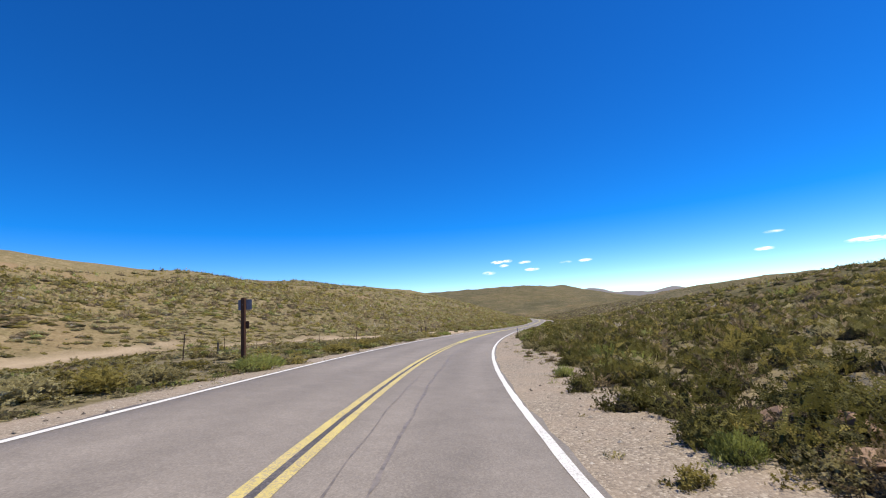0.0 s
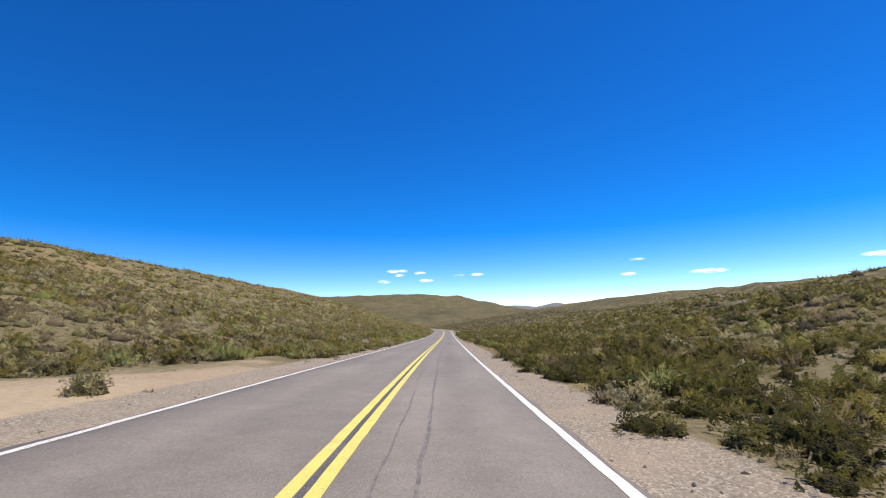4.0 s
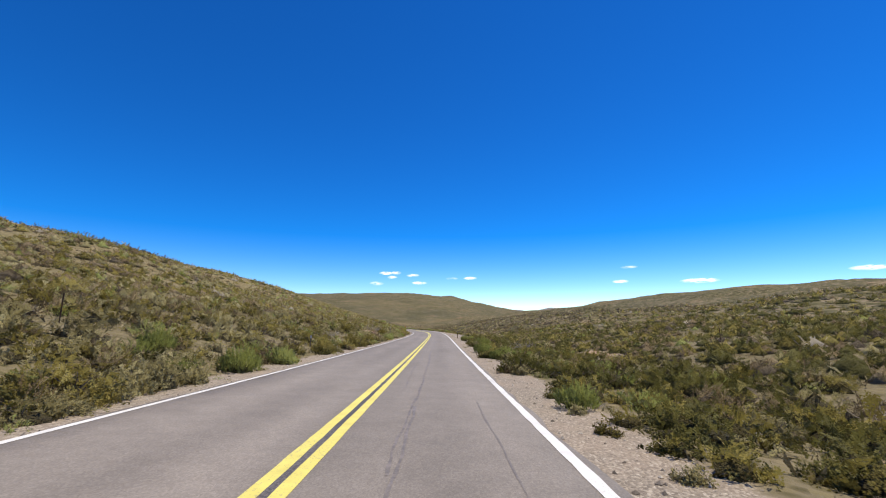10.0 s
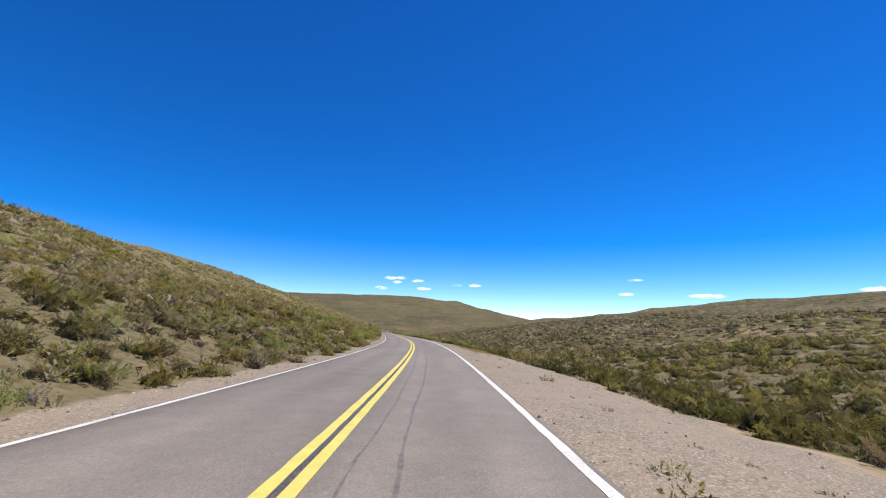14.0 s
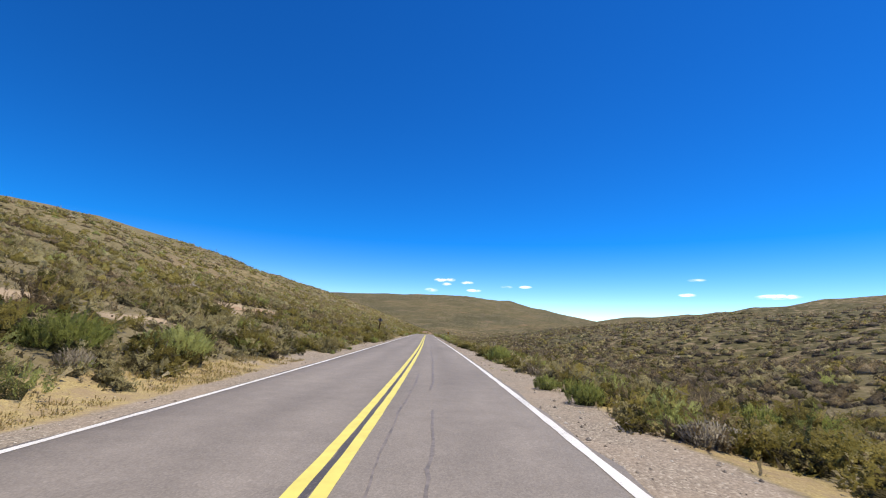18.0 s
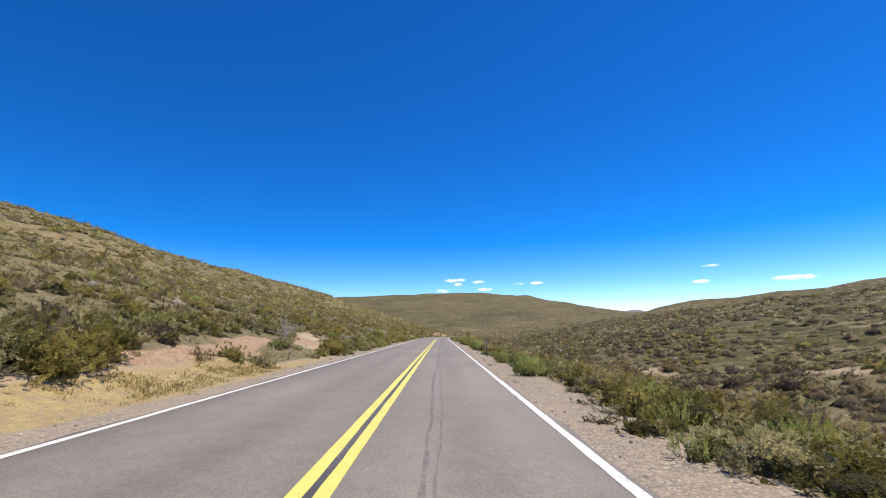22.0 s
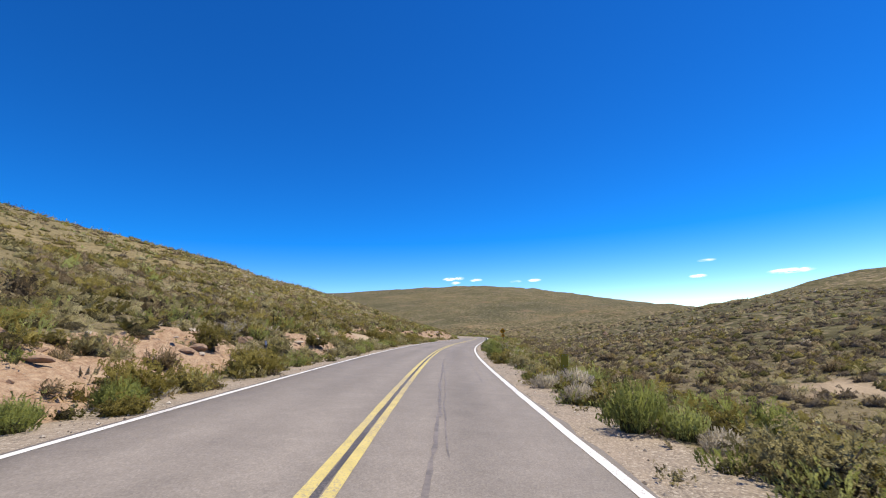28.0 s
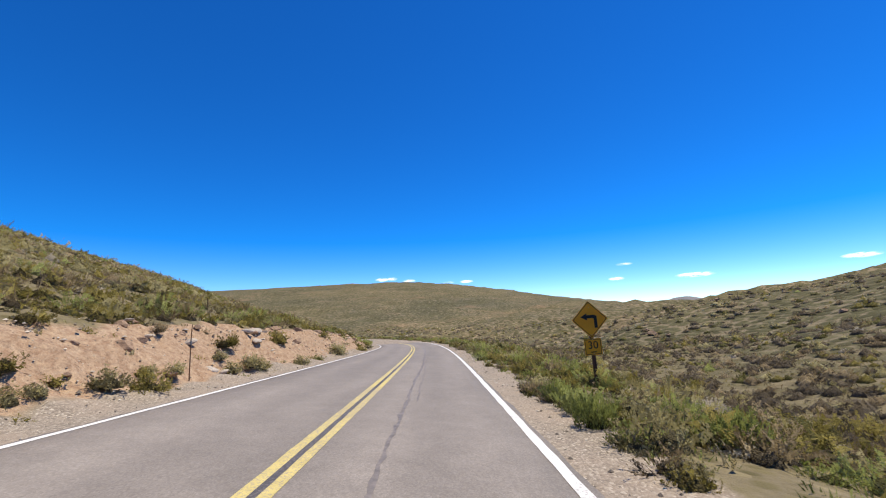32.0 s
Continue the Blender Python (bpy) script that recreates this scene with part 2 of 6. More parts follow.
    c = m.mix(m.ramp(m.math("ADD", m.attr("straw"), m.math("MULTIPLY_ADD", m.noise(1.7, 6, 0.75), 1.1, -0.55)), [(0.4, 0.0), (0.7, 0.9)]), c, straw)
    # far slopes: scrub too small to tell apart, with soil between
    lump = m.cells(0.62, "Distance")
    tone = m.cells(0.62, "Color")
    brush = m.ramp(tone, [(0.0, (0.062, 0.055, 0.024)), (0.45, (0.104, 0.094, 0.043)), (0.8, (0.15, 0.134, 0.068)), (1.0, (0.20, 0.174, 0.098))])
    gaps = m.mix(m.noise(0.05, 5, 0.6), (0.185, 0.150, 0.086), (0.33, 0.262, 0.17))
    thick = m.math("ADD", m.math("SUBTRACT", 0.93, lump), m.math("MULTIPLY_ADD", m.noise(0.035, 5, 0.65), 0.9, -0.45))
    scrub = m.mix(m.ramp(thick, [(0.14, 0.0), (0.32, 1.0)]), gaps, brush)
    gold = m.mix(m.ramp(m.noise(2.2, 6, 0.75), [(0.35, 0.0), (0.65, 1.0)]), (0.185, 0.147, 0.070), (0.41, 0.335, 0.19))
    scrub = m.mix(m.math("MULTIPLY", m.attr("dry"), 0.6), scrub, gold)
    scrub = m.mix(m.ramp(m.noise(0.022, 7, 0.68), [(0.56, 0.0), (0.68, 0.5)]), scrub, (0.31, 0.205, 0.13))
    scrub = m.mix(1.0, scrub, m.ramp(m.noise(0.008, 5, 0.6), [(0.35, (0.82, 0.84, 0.84)), (0.65, (1.15, 1.08, 1.02))]), "MULTIPLY")
    c = m.mix(m.attr("far"), c, scrub)
    m.colour(c)
    near_h = m.math("ADD", m.math("MULTIPLY", m.cells(30), -0.016), m.math("MULTIPLY", m.math("SUBTRACT", 1.1, m.attr("gravel")), m.math("ADD", m.math("MULTIPLY", m.noise(6, 6, 0.7), 0.05), m.math("MULTIPLY", tuft, -0.07))))
    far_h = m.math("MULTIPLY", m.math("MULTIPLY", thick, m.attr("far")), 0.6)
    return m.bump(m.math("ADD", near_h, far_h), 0.7, 1.0).mat


def leaf_material(name, dark, mid, pale, grain=30.0, stretch=(1, 1, 1), open_part=0.5, rough=0.75, glow=0.14, core_shade=0.8):
    """Sprays of small leaves: light comes through them and gaps show between them."""
    m = Mat(name, rough, spec=0.2)
    cell = m.n.new("ShaderNodeTexVoronoi")
    cell.inputs["Scale"].default_value = grain
    far = m.n.new("ShaderNodeMapping")
    far.inputs["Scale"].default_value = stretch
    m.l.new(m.co, far.inputs["Vector"])
    m.l.new(far.outputs["Vector"], cell.inputs["Vector"])
    leaf = m.n.new("ShaderNodeSeparateColor")
    m.l.new(cell.outputs["Color"], leaf.inputs[0])
    own = m.math("FRACT", m.math("ADD", m.attr("tint"), m.per_object()))
    r = m.math("ADD", m.math("MULTIPLY", leaf.outputs[0], 0.22), m.math("ADD", m.math("MULTIPLY", m.island(), 0.24), m.math("MULTIPLY_ADD", own, 0.52, 0.02)))
    c = m.ramp(r, [(0.05, dark), (0.5, mid), (0.95, pale)])
    # the brown wood inside a bush, darkened to paint shade behind its leaf sprays
    c = m.mix(m.ramp(m.math("SUBTRACT", m.attr("solid"), 4.0), [(0.3, 0.0), (0.9, core_shade)]), c, (0.055, 0.043, 0.024))
    m.colour(c)
    m.bump(m.math("ADD", m.math("MULTIPLY", cell.outputs["Distance"], -0.04), m.math("MULTIPLY", m.noise(4.5, 4, 0.7), 0.22)), 0.9, 1.0)
    thin_leaf, both = m.n.new("ShaderNodeBsdfTranslucent"), m.n.new("ShaderNodeMixShader")
    m.l.new(c, thin_leaf.inputs["Color"])
    both.inputs[0].default_value = glow
    m.l.new(m.b.outputs[0], both.inputs[1])
    m.l.new(thin_leaf.outputs[0], both.inputs[2])
    if open_part:
        clear, cut = m.n.new("ShaderNodeBsdfTransparent"), m.n.new("ShaderNodeMixShader")
        m.l.new(m.math("GREATER_THAN", cell.outputs["Distance"], m.math("MULTIPLY_ADD", m.attr("solid"), 0.022, open_part)), cut.inputs[0])
        m.l.new(both.outputs[0], cut.inputs[1])
        m.l.new(clear.outputs[0], cut.inputs[2])
        both = cut
    m.l.new(both.outputs[0], m.n["Material Output"].inputs["Surface"])
    return m.mat


def plain_material(name, a, b, scale=8, rough=0.8, metal=0.0, stretch=None, bump=0.2, spec=0.3):
    m = Mat(name, rough, metal, spec).local()
    t = m.noise(scale, 6, 0.65, stretch)
    c = m.mix(m.ramp(t, [(0.3, 0.0), (0.7, 1.0)]), a, b)
    c = m.mix(1.0, c, m.ramp(m.noise(scale * 0.21, 3), [(0.3, 0.85), (0.7, 1.1)]), "MULTIPLY")
    return m.colour(c).bump(t, bump, 0.01).mat


ASPHALT = asphalt_material()
YELLOW = paint_material("yellow_line_paint", (0.80, 0.69, 0.17), (0.42, 0.36, 0.20))
OLD_YELLOW = paint_material("faded_yellow_line_paint", (0.66, 0.53, 0.18), (0.40, 0.325, 0.22), 0.50)
WHITE = paint_material("white_line_paint", (0.80, 0.775, 0.73), (0.45, 0.42, 0.385), 0.58)
TAR_M = Mat("crack_sealant", 0.6)
TAR_M.colour(TAR_M.mix(TAR_M.ramp(TAR_M.noise(5, 6, 0.75), [(0.38, 0.0), (0.62, 1.0)]), (0.145, 0.125, 0.11), (0.25, 0.213, 0.188)))
TAR = TAR_M.mat
TAR_LINE = paint_material("dark_line_paint", (0.085, 0.075, 0.07), (0.19, 0.165, 0.145), 0.5)
GROUND = ground_material()
LEAVES = {
    "sage": leaf_material("sagebrush_leaves", (0.205, 0.178, 0.086), (0.42, 0.37, 0.182), (0.62, 0.55, 0.31), 34, (1, 1, 0.6), 0.60, glow=0.36),
    "olive": leaf_material("bitterbrush_leaves", (0.125, 0.105, 0.028), (0.31, 0.262, 0.074), (0.50, 0.42, 0.142), 36, (1, 1, 0.7), 0.60, glow=0.38),
    "green": leaf_material("rabbitbrush_leaves", (0.165, 0.195, 0.052), (0.350, 0.390, 0.122), (0.55, 0.585, 0.235), 46, (1, 1, 0.3), 0.54, glow=0.45),
    "brown": leaf_material("dry_brush_twigs", (0.150, 0.112, 0.064), (0.315, 0.240, 0.142), (0.49, 0.39, 0.24), 42, (1, 1, 0.35), 0.58, glow=0.3),
    "pale": leaf_material("dead_pale_stems", (0.38, 0.33, 0.25), (0.62, 0.55, 0.445), (0.80, 0.73, 0.61), 48, (1, 1, 0.3), 0.66, glow=0.5, core_shade=0.25),
    "umber": leaf_material("low_sagebrush_twigs", (0.080, 0.064, 0.046), (0.165, 0.132, 0.092), (0.30, 0.245, 0.165), 40, (1, 1, 0.5), 0.60, glow=0.3),
    "dark": leaf_material("dark_bitterbrush_leaves", (0.066, 0.064, 0.018), (0.150, 0.142, 0.042), (0.265, 0.245, 0.082), 38, (1, 1, 0.7), 0.60, glow=0.34),
}
GRASS = leaf_material("dry_grass_blades", (0.38, 0.285, 0.11), (0.56, 0.44, 0.19), (0.70, 0.585, 0.30), open_part=0, glow=0.35)
BUNCH_GRASS = leaf_material("bunchgrass_blades", (0.27, 0.22, 0.125), (0.41, 0.345, 0.205), (0.56, 0.48, 0.31), open_part=0, glow=0.3)
GREEN_GRASS = leaf_material("green_grass_blades", (0.15, 0.19, 0.045), (0.27, 0.32, 0.09), (0.45, 0.46, 0.19), open_part=0, glow=0.4)
WOODY = plain_material("sagebrush_bark", (0.09, 0.07, 0.055), (0.2, 0.165, 0.135), 20)
STONE = plain_material("field_stone", (0.34, 0.28, 0.225), (0.6, 0.52, 0.43), 9, 0.9)
RUST_STONE = plain_material("rusty_rock", (0.17, 0.105, 0.07), (0.44, 0.30, 0.20), 6, 0.9)

# ---- the road's line ----
# arc length and heading (degrees, to the left), gradient (degrees), crossfall (degrees, low to the right)
HEADING = [(-160, 40), (-90, 34), (-40, 25.18), (-15, 18.87), (10, 12.60), (35, 6.82), (60, 3.32), (85, 1.51), (110, 0.70), (135, 0.42), (160, 0.55), (185, 0.50), (210, 0.60), (235, 0.64), (260, 0.62), (285, 0.95), (310, 2.14), (335, 4.03), (360, 6.46), (385, 8.15), (410, 8.48), (435, 8.94), (460, 8.91), (485, 8.82), (510, 8.81), (535, 8.85), (560, 8.95), (585, 8.29), (610, 6.27), (635, 2.91), (660, 0.27), (690, 1.5), (715, 5), (740, 14), (770, 38), (800, 66), (840, 95), (900, 110)]
SLOPE = [(-160, -1.8), (-90, -1.8), (-40, -1.84), (-15, -1.87), (10, -1.83), (35, -1.69), (60, -1.64), (85, -1.77), (110, -1.88), (135, -1.86), (160, -1.79), (185, -1.65), (210, -1.34), (235, -0.98), (260, -0.76), (285, -0.68), (310, -0.67), (335, -0.69), (360, -0.69), (385, -0.66), (410, -0.69), (435, -0.67), (460, -0.63), (485, -0.67), (510, -0.69), (535, -0.70), (560, -0.71), (585, -0.82), (610, -1.01), (635, -1.08), (660, -0.99), (720, -0.9), (900, -1.2)]
BANK = [(-160, 3.7), (-90, 3.7), (-40, 3.70), (-15, 3.64), (10, 3.43), (35, 2.91), (60, 2.21), (85, 1.31), (110, 0.43), (135, -0.03), (160, 0.19), (185, 0.28), (210, 0.03), (235, -0.20), (260, -1.02), (285, -1.95), (310, -2.57), (335, -2.82), (360, -2.55), (385, -1.81), (410, -0.40), (435, 0.78), (460, 0.93), (485, 0.79), (510, 1.05), (535, 1.33), (560, 1.67), (585, 2.32), (610, 2.71), (635, 2.74), (660, 2.22), (690, 0.5), (730, -2.5), (900, -3.0)]
YEL, WHT_R, WHT_L = -1.08, 2.35, -5.12       # centre lines of the paint, across from the wheel path
EDGE_R, EDGE_L = 2.52, -5.26                # edges of the asphalt
TILT = 1.7


def smooth_table(table, s, sigma):
    a = np.array(table, float)
    x = np.arange(s[0] - 4 * sigma, s[-1] + 4 * sigma + 1e-6, 1.0)
    y = np.interp(x, a[:, 0], a[:, 1])
    k = np.exp(-np.arange(-4 * sigma, 4 * sigma + 1) ** 2 / 2 / sigma ** 2)
    return np.interp(s, x, np.convolve(np.pad(y, int(4 * sigma), mode="edge"), k / k.sum(), "valid"))


RS = np.arange(-160.0, 900.5, 1.0)
R_HEAD = np.radians(smooth_table(HEADING, RS, 8))
R_SLOPE = np.radians(smooth_table(SLOPE, RS, 12))
R_BANK = -np.tan(np.radians(smooth_table(BANK, RS, 12) + TILT))
RX, RY, RZ = (np.concatenate([[0], np.cumsum((f[1:] + f[:-1]) / 2)]) for f in (-np.sin(R_HEAD), np.cos(R_HEAD), np.tan(R_SLOPE)))
I0 = int(np.argmin(np.abs(RS)))
RX, RY, RZ = RX - RX[I0], RY - RY[I0], RZ - RZ[I0]


def road_at(s, q):
    """World place of the road surface at arc length s and offset q to the right."""
    s, q = np.asarray(s, float), np.asarray(q, float)
    h = np.interp(s, RS, R_HEAD)
    return (np.interp(s, RS, RX) + q * np.cos(h), np.interp(s, RS, RY) + q * np.sin(h),
            np.interp(s, RS, RZ) + q * np.interp(s, RS, R_BANK))


def road_coords(x, y):
    """Arc length and offset of the nearest point of the road."""
    x, y = np.asarray(x, float).ravel(), np.asarray(y, float).ravel()
    s, q = np.empty(len(x)), np.empty(len(x))
    cx, cy = RX[::3], RY[::3]
    for a in range(0, len(x), 20000):
        b = slice(a, a + 20000)
        i = np.argmin((x[b, None] - cx) ** 2 + (y[b, None] - cy) ** 2, axis=1) * 3
        dx, dy, h = x[b] - RX[i], y[b] - RY[i], R_HEAD[i]
        along = np.clip(-dx * np.sin(h) + dy * np.cos(h), -3, 3)
        s[b] = RS[i] + along
        h2 = np.interp(s[b], RS, R_HEAD)
        dx, dy = x[b] - np.interp(s[b], RS, RX), y[b] - np.interp(s[b], RS, RY)
        side = dx * np.cos(h2) + dy * np.sin(h2)
        q[b] = np.where(side >= 0, 1, -1) * np.hypot(dx, dy)
    return s, q


def ease(t):
    t = np.clip(t, 0, 1)
    return t * t * (3 - 2 * t)


def wave(x, y, seed, *scales):
    """Smooth cheap noise, a sum of rotated sines."""
    r, z = np.random.default_rng(seed), 0
    for sc, amp in scales:
        for _ in range(4):
            a, p = r.uniform(0, 6.28, 2)
            k = 6.28 / sc * r.uniform(0.7, 1.4)
            z = z + amp * 0.5 * np.sin(k * (x * np.cos(a) + y * np.sin(a)) + p)
    return z


# ---- the land: slopes beside the road, by arc length ----
LEFT_FLAT = [(-160, 30), (0, 30), (60, 26), (110, 8), (150, 3), (560, 2.5), (640, 3.2), (700, 3.2), (900, 2)]     # width of the flat strip
LEFT_BANK = [(-160, 0.2), (130, 0.3), (200, 0.6), (255, 0.8), (275, 1.0), (310, 0.9), (332, 1.0), (340, 1.45), (350, 1.2), (362, 0.9), (400, 0.8), (470, 0.8), (570, 0.9), (590, 1.2), (610, 1.0), (630, 1.3), (655, 2.0), (690, 1.9), (740, 1.6), (900, 2.0)]
LEFT_RISE = [(-160, 0.25), (60, 0.234), (110, 0.244), (150, 0.248), (210, 0.279), (270, 0.285), (355, 0.294), (430, 0.305), (480, 0.302), (560, 0.347), (665, 0.32), (730, 0.341), (800, 0.25), (900, 0.2)]
LEFT_REACH = [(-160, 170), (60, 150), (150, 105), (400, 100), (480, 115), (560, 135), (700, 125), (780, 100), (900, 80)]
RIGHT_DROP = [(-160, 0.0), (100, 0.1), (200, 0.5), (260, 1.0), (340, 1.6), (420, 2.0), (480, 3.0), (560, 3.4), (640, 3.2), (720, 3.0), (900, 6.0)]
RIGHT_GULLY = [(-160, 4), (200, 7), (330, 14), (440, 20), (560, 17), (660, 16), (740, 30), (900, 90)]
RIGHT_RISE = [(-160, 0.145), (60, 0.11), (130, 0.148), (230, 0.12), (280, 0.142), (330, 0.13), (400, 0.133), (450, 0.158), (490, 0.166), (530, 0.167), (600, 0.148), (650, 0.148), (690, 0.159), (735, 0.196), (770, 0.07), (800, 0.0), (900, 0.0)]
RIGHT_REACH = [(-160, 150), (150, 170), (400, 190), (600, 170), (900, 160)]
# bare patches: arc length, offset, half length, half width
BARE_FLAT = [(10, -38, 14, 2.2), (36, -36.5, 14, 2.4), (58, -31, 13, 2.6), (61, -18, 6, 4), (66, -15, 16, 2.0), (69, -24, 7, 8), (79, -13.5, 5, 3.5), (84, -8.6, 17, 3.4), (165, -16, 1.6, 0.6), (195, -19, 3, 1.0), (205, -30, 6, 2.0), (274, -9.3, 3.5, 1.6)]
BARE_SLOPE = [(352, -8.0, 5, 0.8), (384.3, -13.6, 1.8, 0.8), (387.6, -11.9, 1.5, 0.6), (404.7, -15.2, 2.0, 0.6), (408.6, -16.7, 4.0, 1.2), (411.5, -16.0, 2.2, 0.9), (434, -12.4, 2.0, 0.5), (459, -8.2, 8, 1.0), (484, -9.2, 3, 0.9), (490, -10.5, 4, 1.2), (525.6, -9.0, 1.6, 0.6), (528, -13.2, 1.6, 0.7), (532.5, -13.6, 1.2, 0.6), (590, -8.8, 4, 1.0), (604, -8.6, 3, 1.0), (622, -9.5, 5, 1.2)]
BARE_RIGHT = [(2.5, 6.4, 1.6, 1.0), (6, 3.8, 14, 0.7), (13, 6.6, 3, 0.6), (27, 5.6, 6, 0.7), (56, 4.3, 8, 1.0), (247, 15, 5, 1.2), (302, 5.6, 26, 3.0), (345, 4.2, 18, 1.5), (376, 21.5, 2.2, 1.3), (487, 31, 4, 1.3), (500, 14, 7, 2.0), (503, 25.2, 5, 1.0), (604, 26, 6, 1.4), (668, 20, 6, 1.2)]
BARE = BARE_FLAT + BARE_SLOPE + BARE_RIGHT
# where the verge is clear of scrub: arc length, width left, width right
VERGE_START = [(-60, 1.2, 1.8), (0, 1.2, 1.9), (14, 1.2, 2.2), (20, 1.2, 3.1), (34, 1.2, 3.0), (42, 1.2, 2.4), (60, 1.6, 2.2), (75, 7.5, 1.8), (100, 7.0, 1.5), (112, 1.4, 1.5), (120, 1.2, 2.8), (148, 1.0, 2.6), (160, 1.0, 2.3), (168, 1.0, 1.3), (190, 0.9, 1.3), (266, 0.9, 1.4), (272, 1.1, 3.0), (280, 1.4, 5.0), (300, 1.2, 6.3), (325, 1.2, 5.8)]
VERGE_END = [(340, 1.3, 3.0), (348, 2.2, 3.0), (360, 2.3, 1.5), (396, 2.3, 1.5), (402, 1.3, 1.5), (440, 1.9, 1.4), (450, 3.0, 1.45), (472, 3.2, 1.5), (479, 1.6, 1.5), (500, 1.1, 1.2), (508, 1.5, 1.7), (536, 1.5, 1.7), (550, 0.9, 0.9), (600, 0.9, 0.9), (640, 1.0, 0.9), (652, 1.0, 0.9), (658, 1.5, 0.9), (720, 1.4, 0.9), (800, 2, 2)]
VERGE = VERGE_START + VERGE_END
# dry grass: arc length, offset, half length, half width
STRAW = [(466, -7.0, 14, 0.7), (134, 5.1, 16, 0.7), (157, 4.6, 9, 0.5), (342, 5.8, 15, 1.4), (360, -7.9, 15, 1.1), (380, -7.2, 11, 1.1), (459, -7.8, 12, 1.0), (442, 5.0, 12, 0.9), (402, 4.5, 6, 0.4), (523, -7.9, 8, 0.8), (106, 4.7, 9, 0.5), (463, -7.4, 9, 0.8), (378, 4.8, 9, 0.6)]
CUTS = [(410, -16.3, 4.0, 0.8), (638.6, -11.0, 3.4, 1.6), (642, -12.2, 2.2, 0.9), (635.2, -9.8, 1.4, 0.7), (632, -12.0, 1.2, 0.8), (470, -9.4, 6, 0.9), (477, -10.4, 3, 0.7), (274, -9.6, 3.2, 1.5), (589, -9.2, 6, 1.5), (582.5, -8.2, 2.4, 1.2), (606.5, -9.4, 3.6, 1.5), (602.5, -8.2, 2, 0.9), (619, -10.5, 3, 0.9), (629, -11.5, 4, 1.1), (686, -8.5, 33, 2.1), (646, -9.4, 5, 0.6), (735, -8.6, 30, 2.2), (247, 15, 4, 1.0), (484.5, -10.2, 2.6, 1.1), (339.6, -8.6, 2.4, 0.9), (344.5, -10.9, 2.0, 0.6), (348.3, -10.0, 1.3, 0.5), (503.8, -9.2, 1.3, 0.6), (507.4, -9.9, 1.1, 0.45)]


# thinly grown flat beside the dirt track
OPEN = [(53, -20, 17, 7)]


def lookup(table, s):
    a = np.array(table, float)
    return np.interp(s, a[:, 0], a[:, 1])


def spots(table, s, q, soft=0.35):
    v = np.zeros(len(s))
    for s0, q0, ls, lq in table:
        r = np.hypot((s - s0) / ls, (q - q0) / lq) + 0.16 * np.sin(s * 1.3 + q0) * np.sin(q * 1.9 + s0) + 0.12 * np.sin(s * 0.43 + q)
        v = np.maximum(v, np.clip((1 + soft - r) / (2 * soft), 0, 1))
    return v


def land(x, y):
    """Height of the land, with arc length and offset from the road."""
    x, y = np.asarray(x, float).ravel(), np.asarray(y, float).ravel()
    s, q = road_coords(x, y)
    base = np.interp(s, RS, RZ) + np.interp(s, RS, R_BANK) * np.clip(q, EDGE_L - 0.3, EDGE_R + 0.3) - 0.05
    dl, dr = np.maximum(-q - 6.6, 0), np.maximum(q - 3.4, 0)
    flat, bank, rise, reach = (lookup(t, s) for t in (LEFT_FLAT, LEFT_BANK, LEFT_RISE, LEFT_REACH))
    up = np.maximum(dl - flat, 0)
    hill = rise * np.where(up < reach * 0.7, up, reach * 0.7 + reach * 0.45 * (1 - np.exp(-(np.maximum(up - reach * 0.7, 0)) / (reach * 0.45))))
    left = bank * ease(dl / 3.4) + hill
    drop, gully, rise_r, reach_r = (lookup(t, s) for t in (RIGHT_DROP, RIGHT_GULLY, RIGHT_RISE, RIGHT_REACH))
    up = np.maximum(dr - gully, 0)
    hill = rise_r * np.where(up < reach_r * 0.75, up, reach_r * 0.75 + reach_r * 0.4 * (1 - np.exp(-(np.maximum(up - reach_r * 0.75, 0)) / (reach_r * 0.4))))
    right = -drop * ease(dr / (gully * 0.8)) + hill
    z = base + np.where(q < 0, left, right)
    away = np.maximum(dl, dr)
    z += ease(away / 6) * wave(x, y, 5, (9, 0.10), (3.5, 0.05)) + ease(away / 40) * wave(x, y, 6, (60, 1.0), (25, 0.35))
    z += spots(CUTS, s, q) * wave(x, y, 8, (1.7, 0.2), (0.7, 0.12))
    # the broad hill that closes the valley ahead
    ahead = ease((y - 720) / 950)
    side = 1 - 0.95 * ease((x + 160) / 640) - 0.25 * ease((-x - 500) / 1500)
    z += 100 * ahead * side - 20 * ease((y - 640) / 200) * ease((x - 20) / 300) * (1 - ease((y - 900) / 600))
    z += 15 * np.exp(-((x - 12) ** 2 + (y - 1700) ** 2) / 26 ** 2) + 7 * np.exp(-((x - 40) ** 2 + (y - 1690) ** 2) / 60 ** 2)
    z += ease((np.abs(x) - 250) / 500) * wave(x, y, 7, (400, 3.0)) * (0.2 + ease((y - 400) / 800))
    return z, s, q


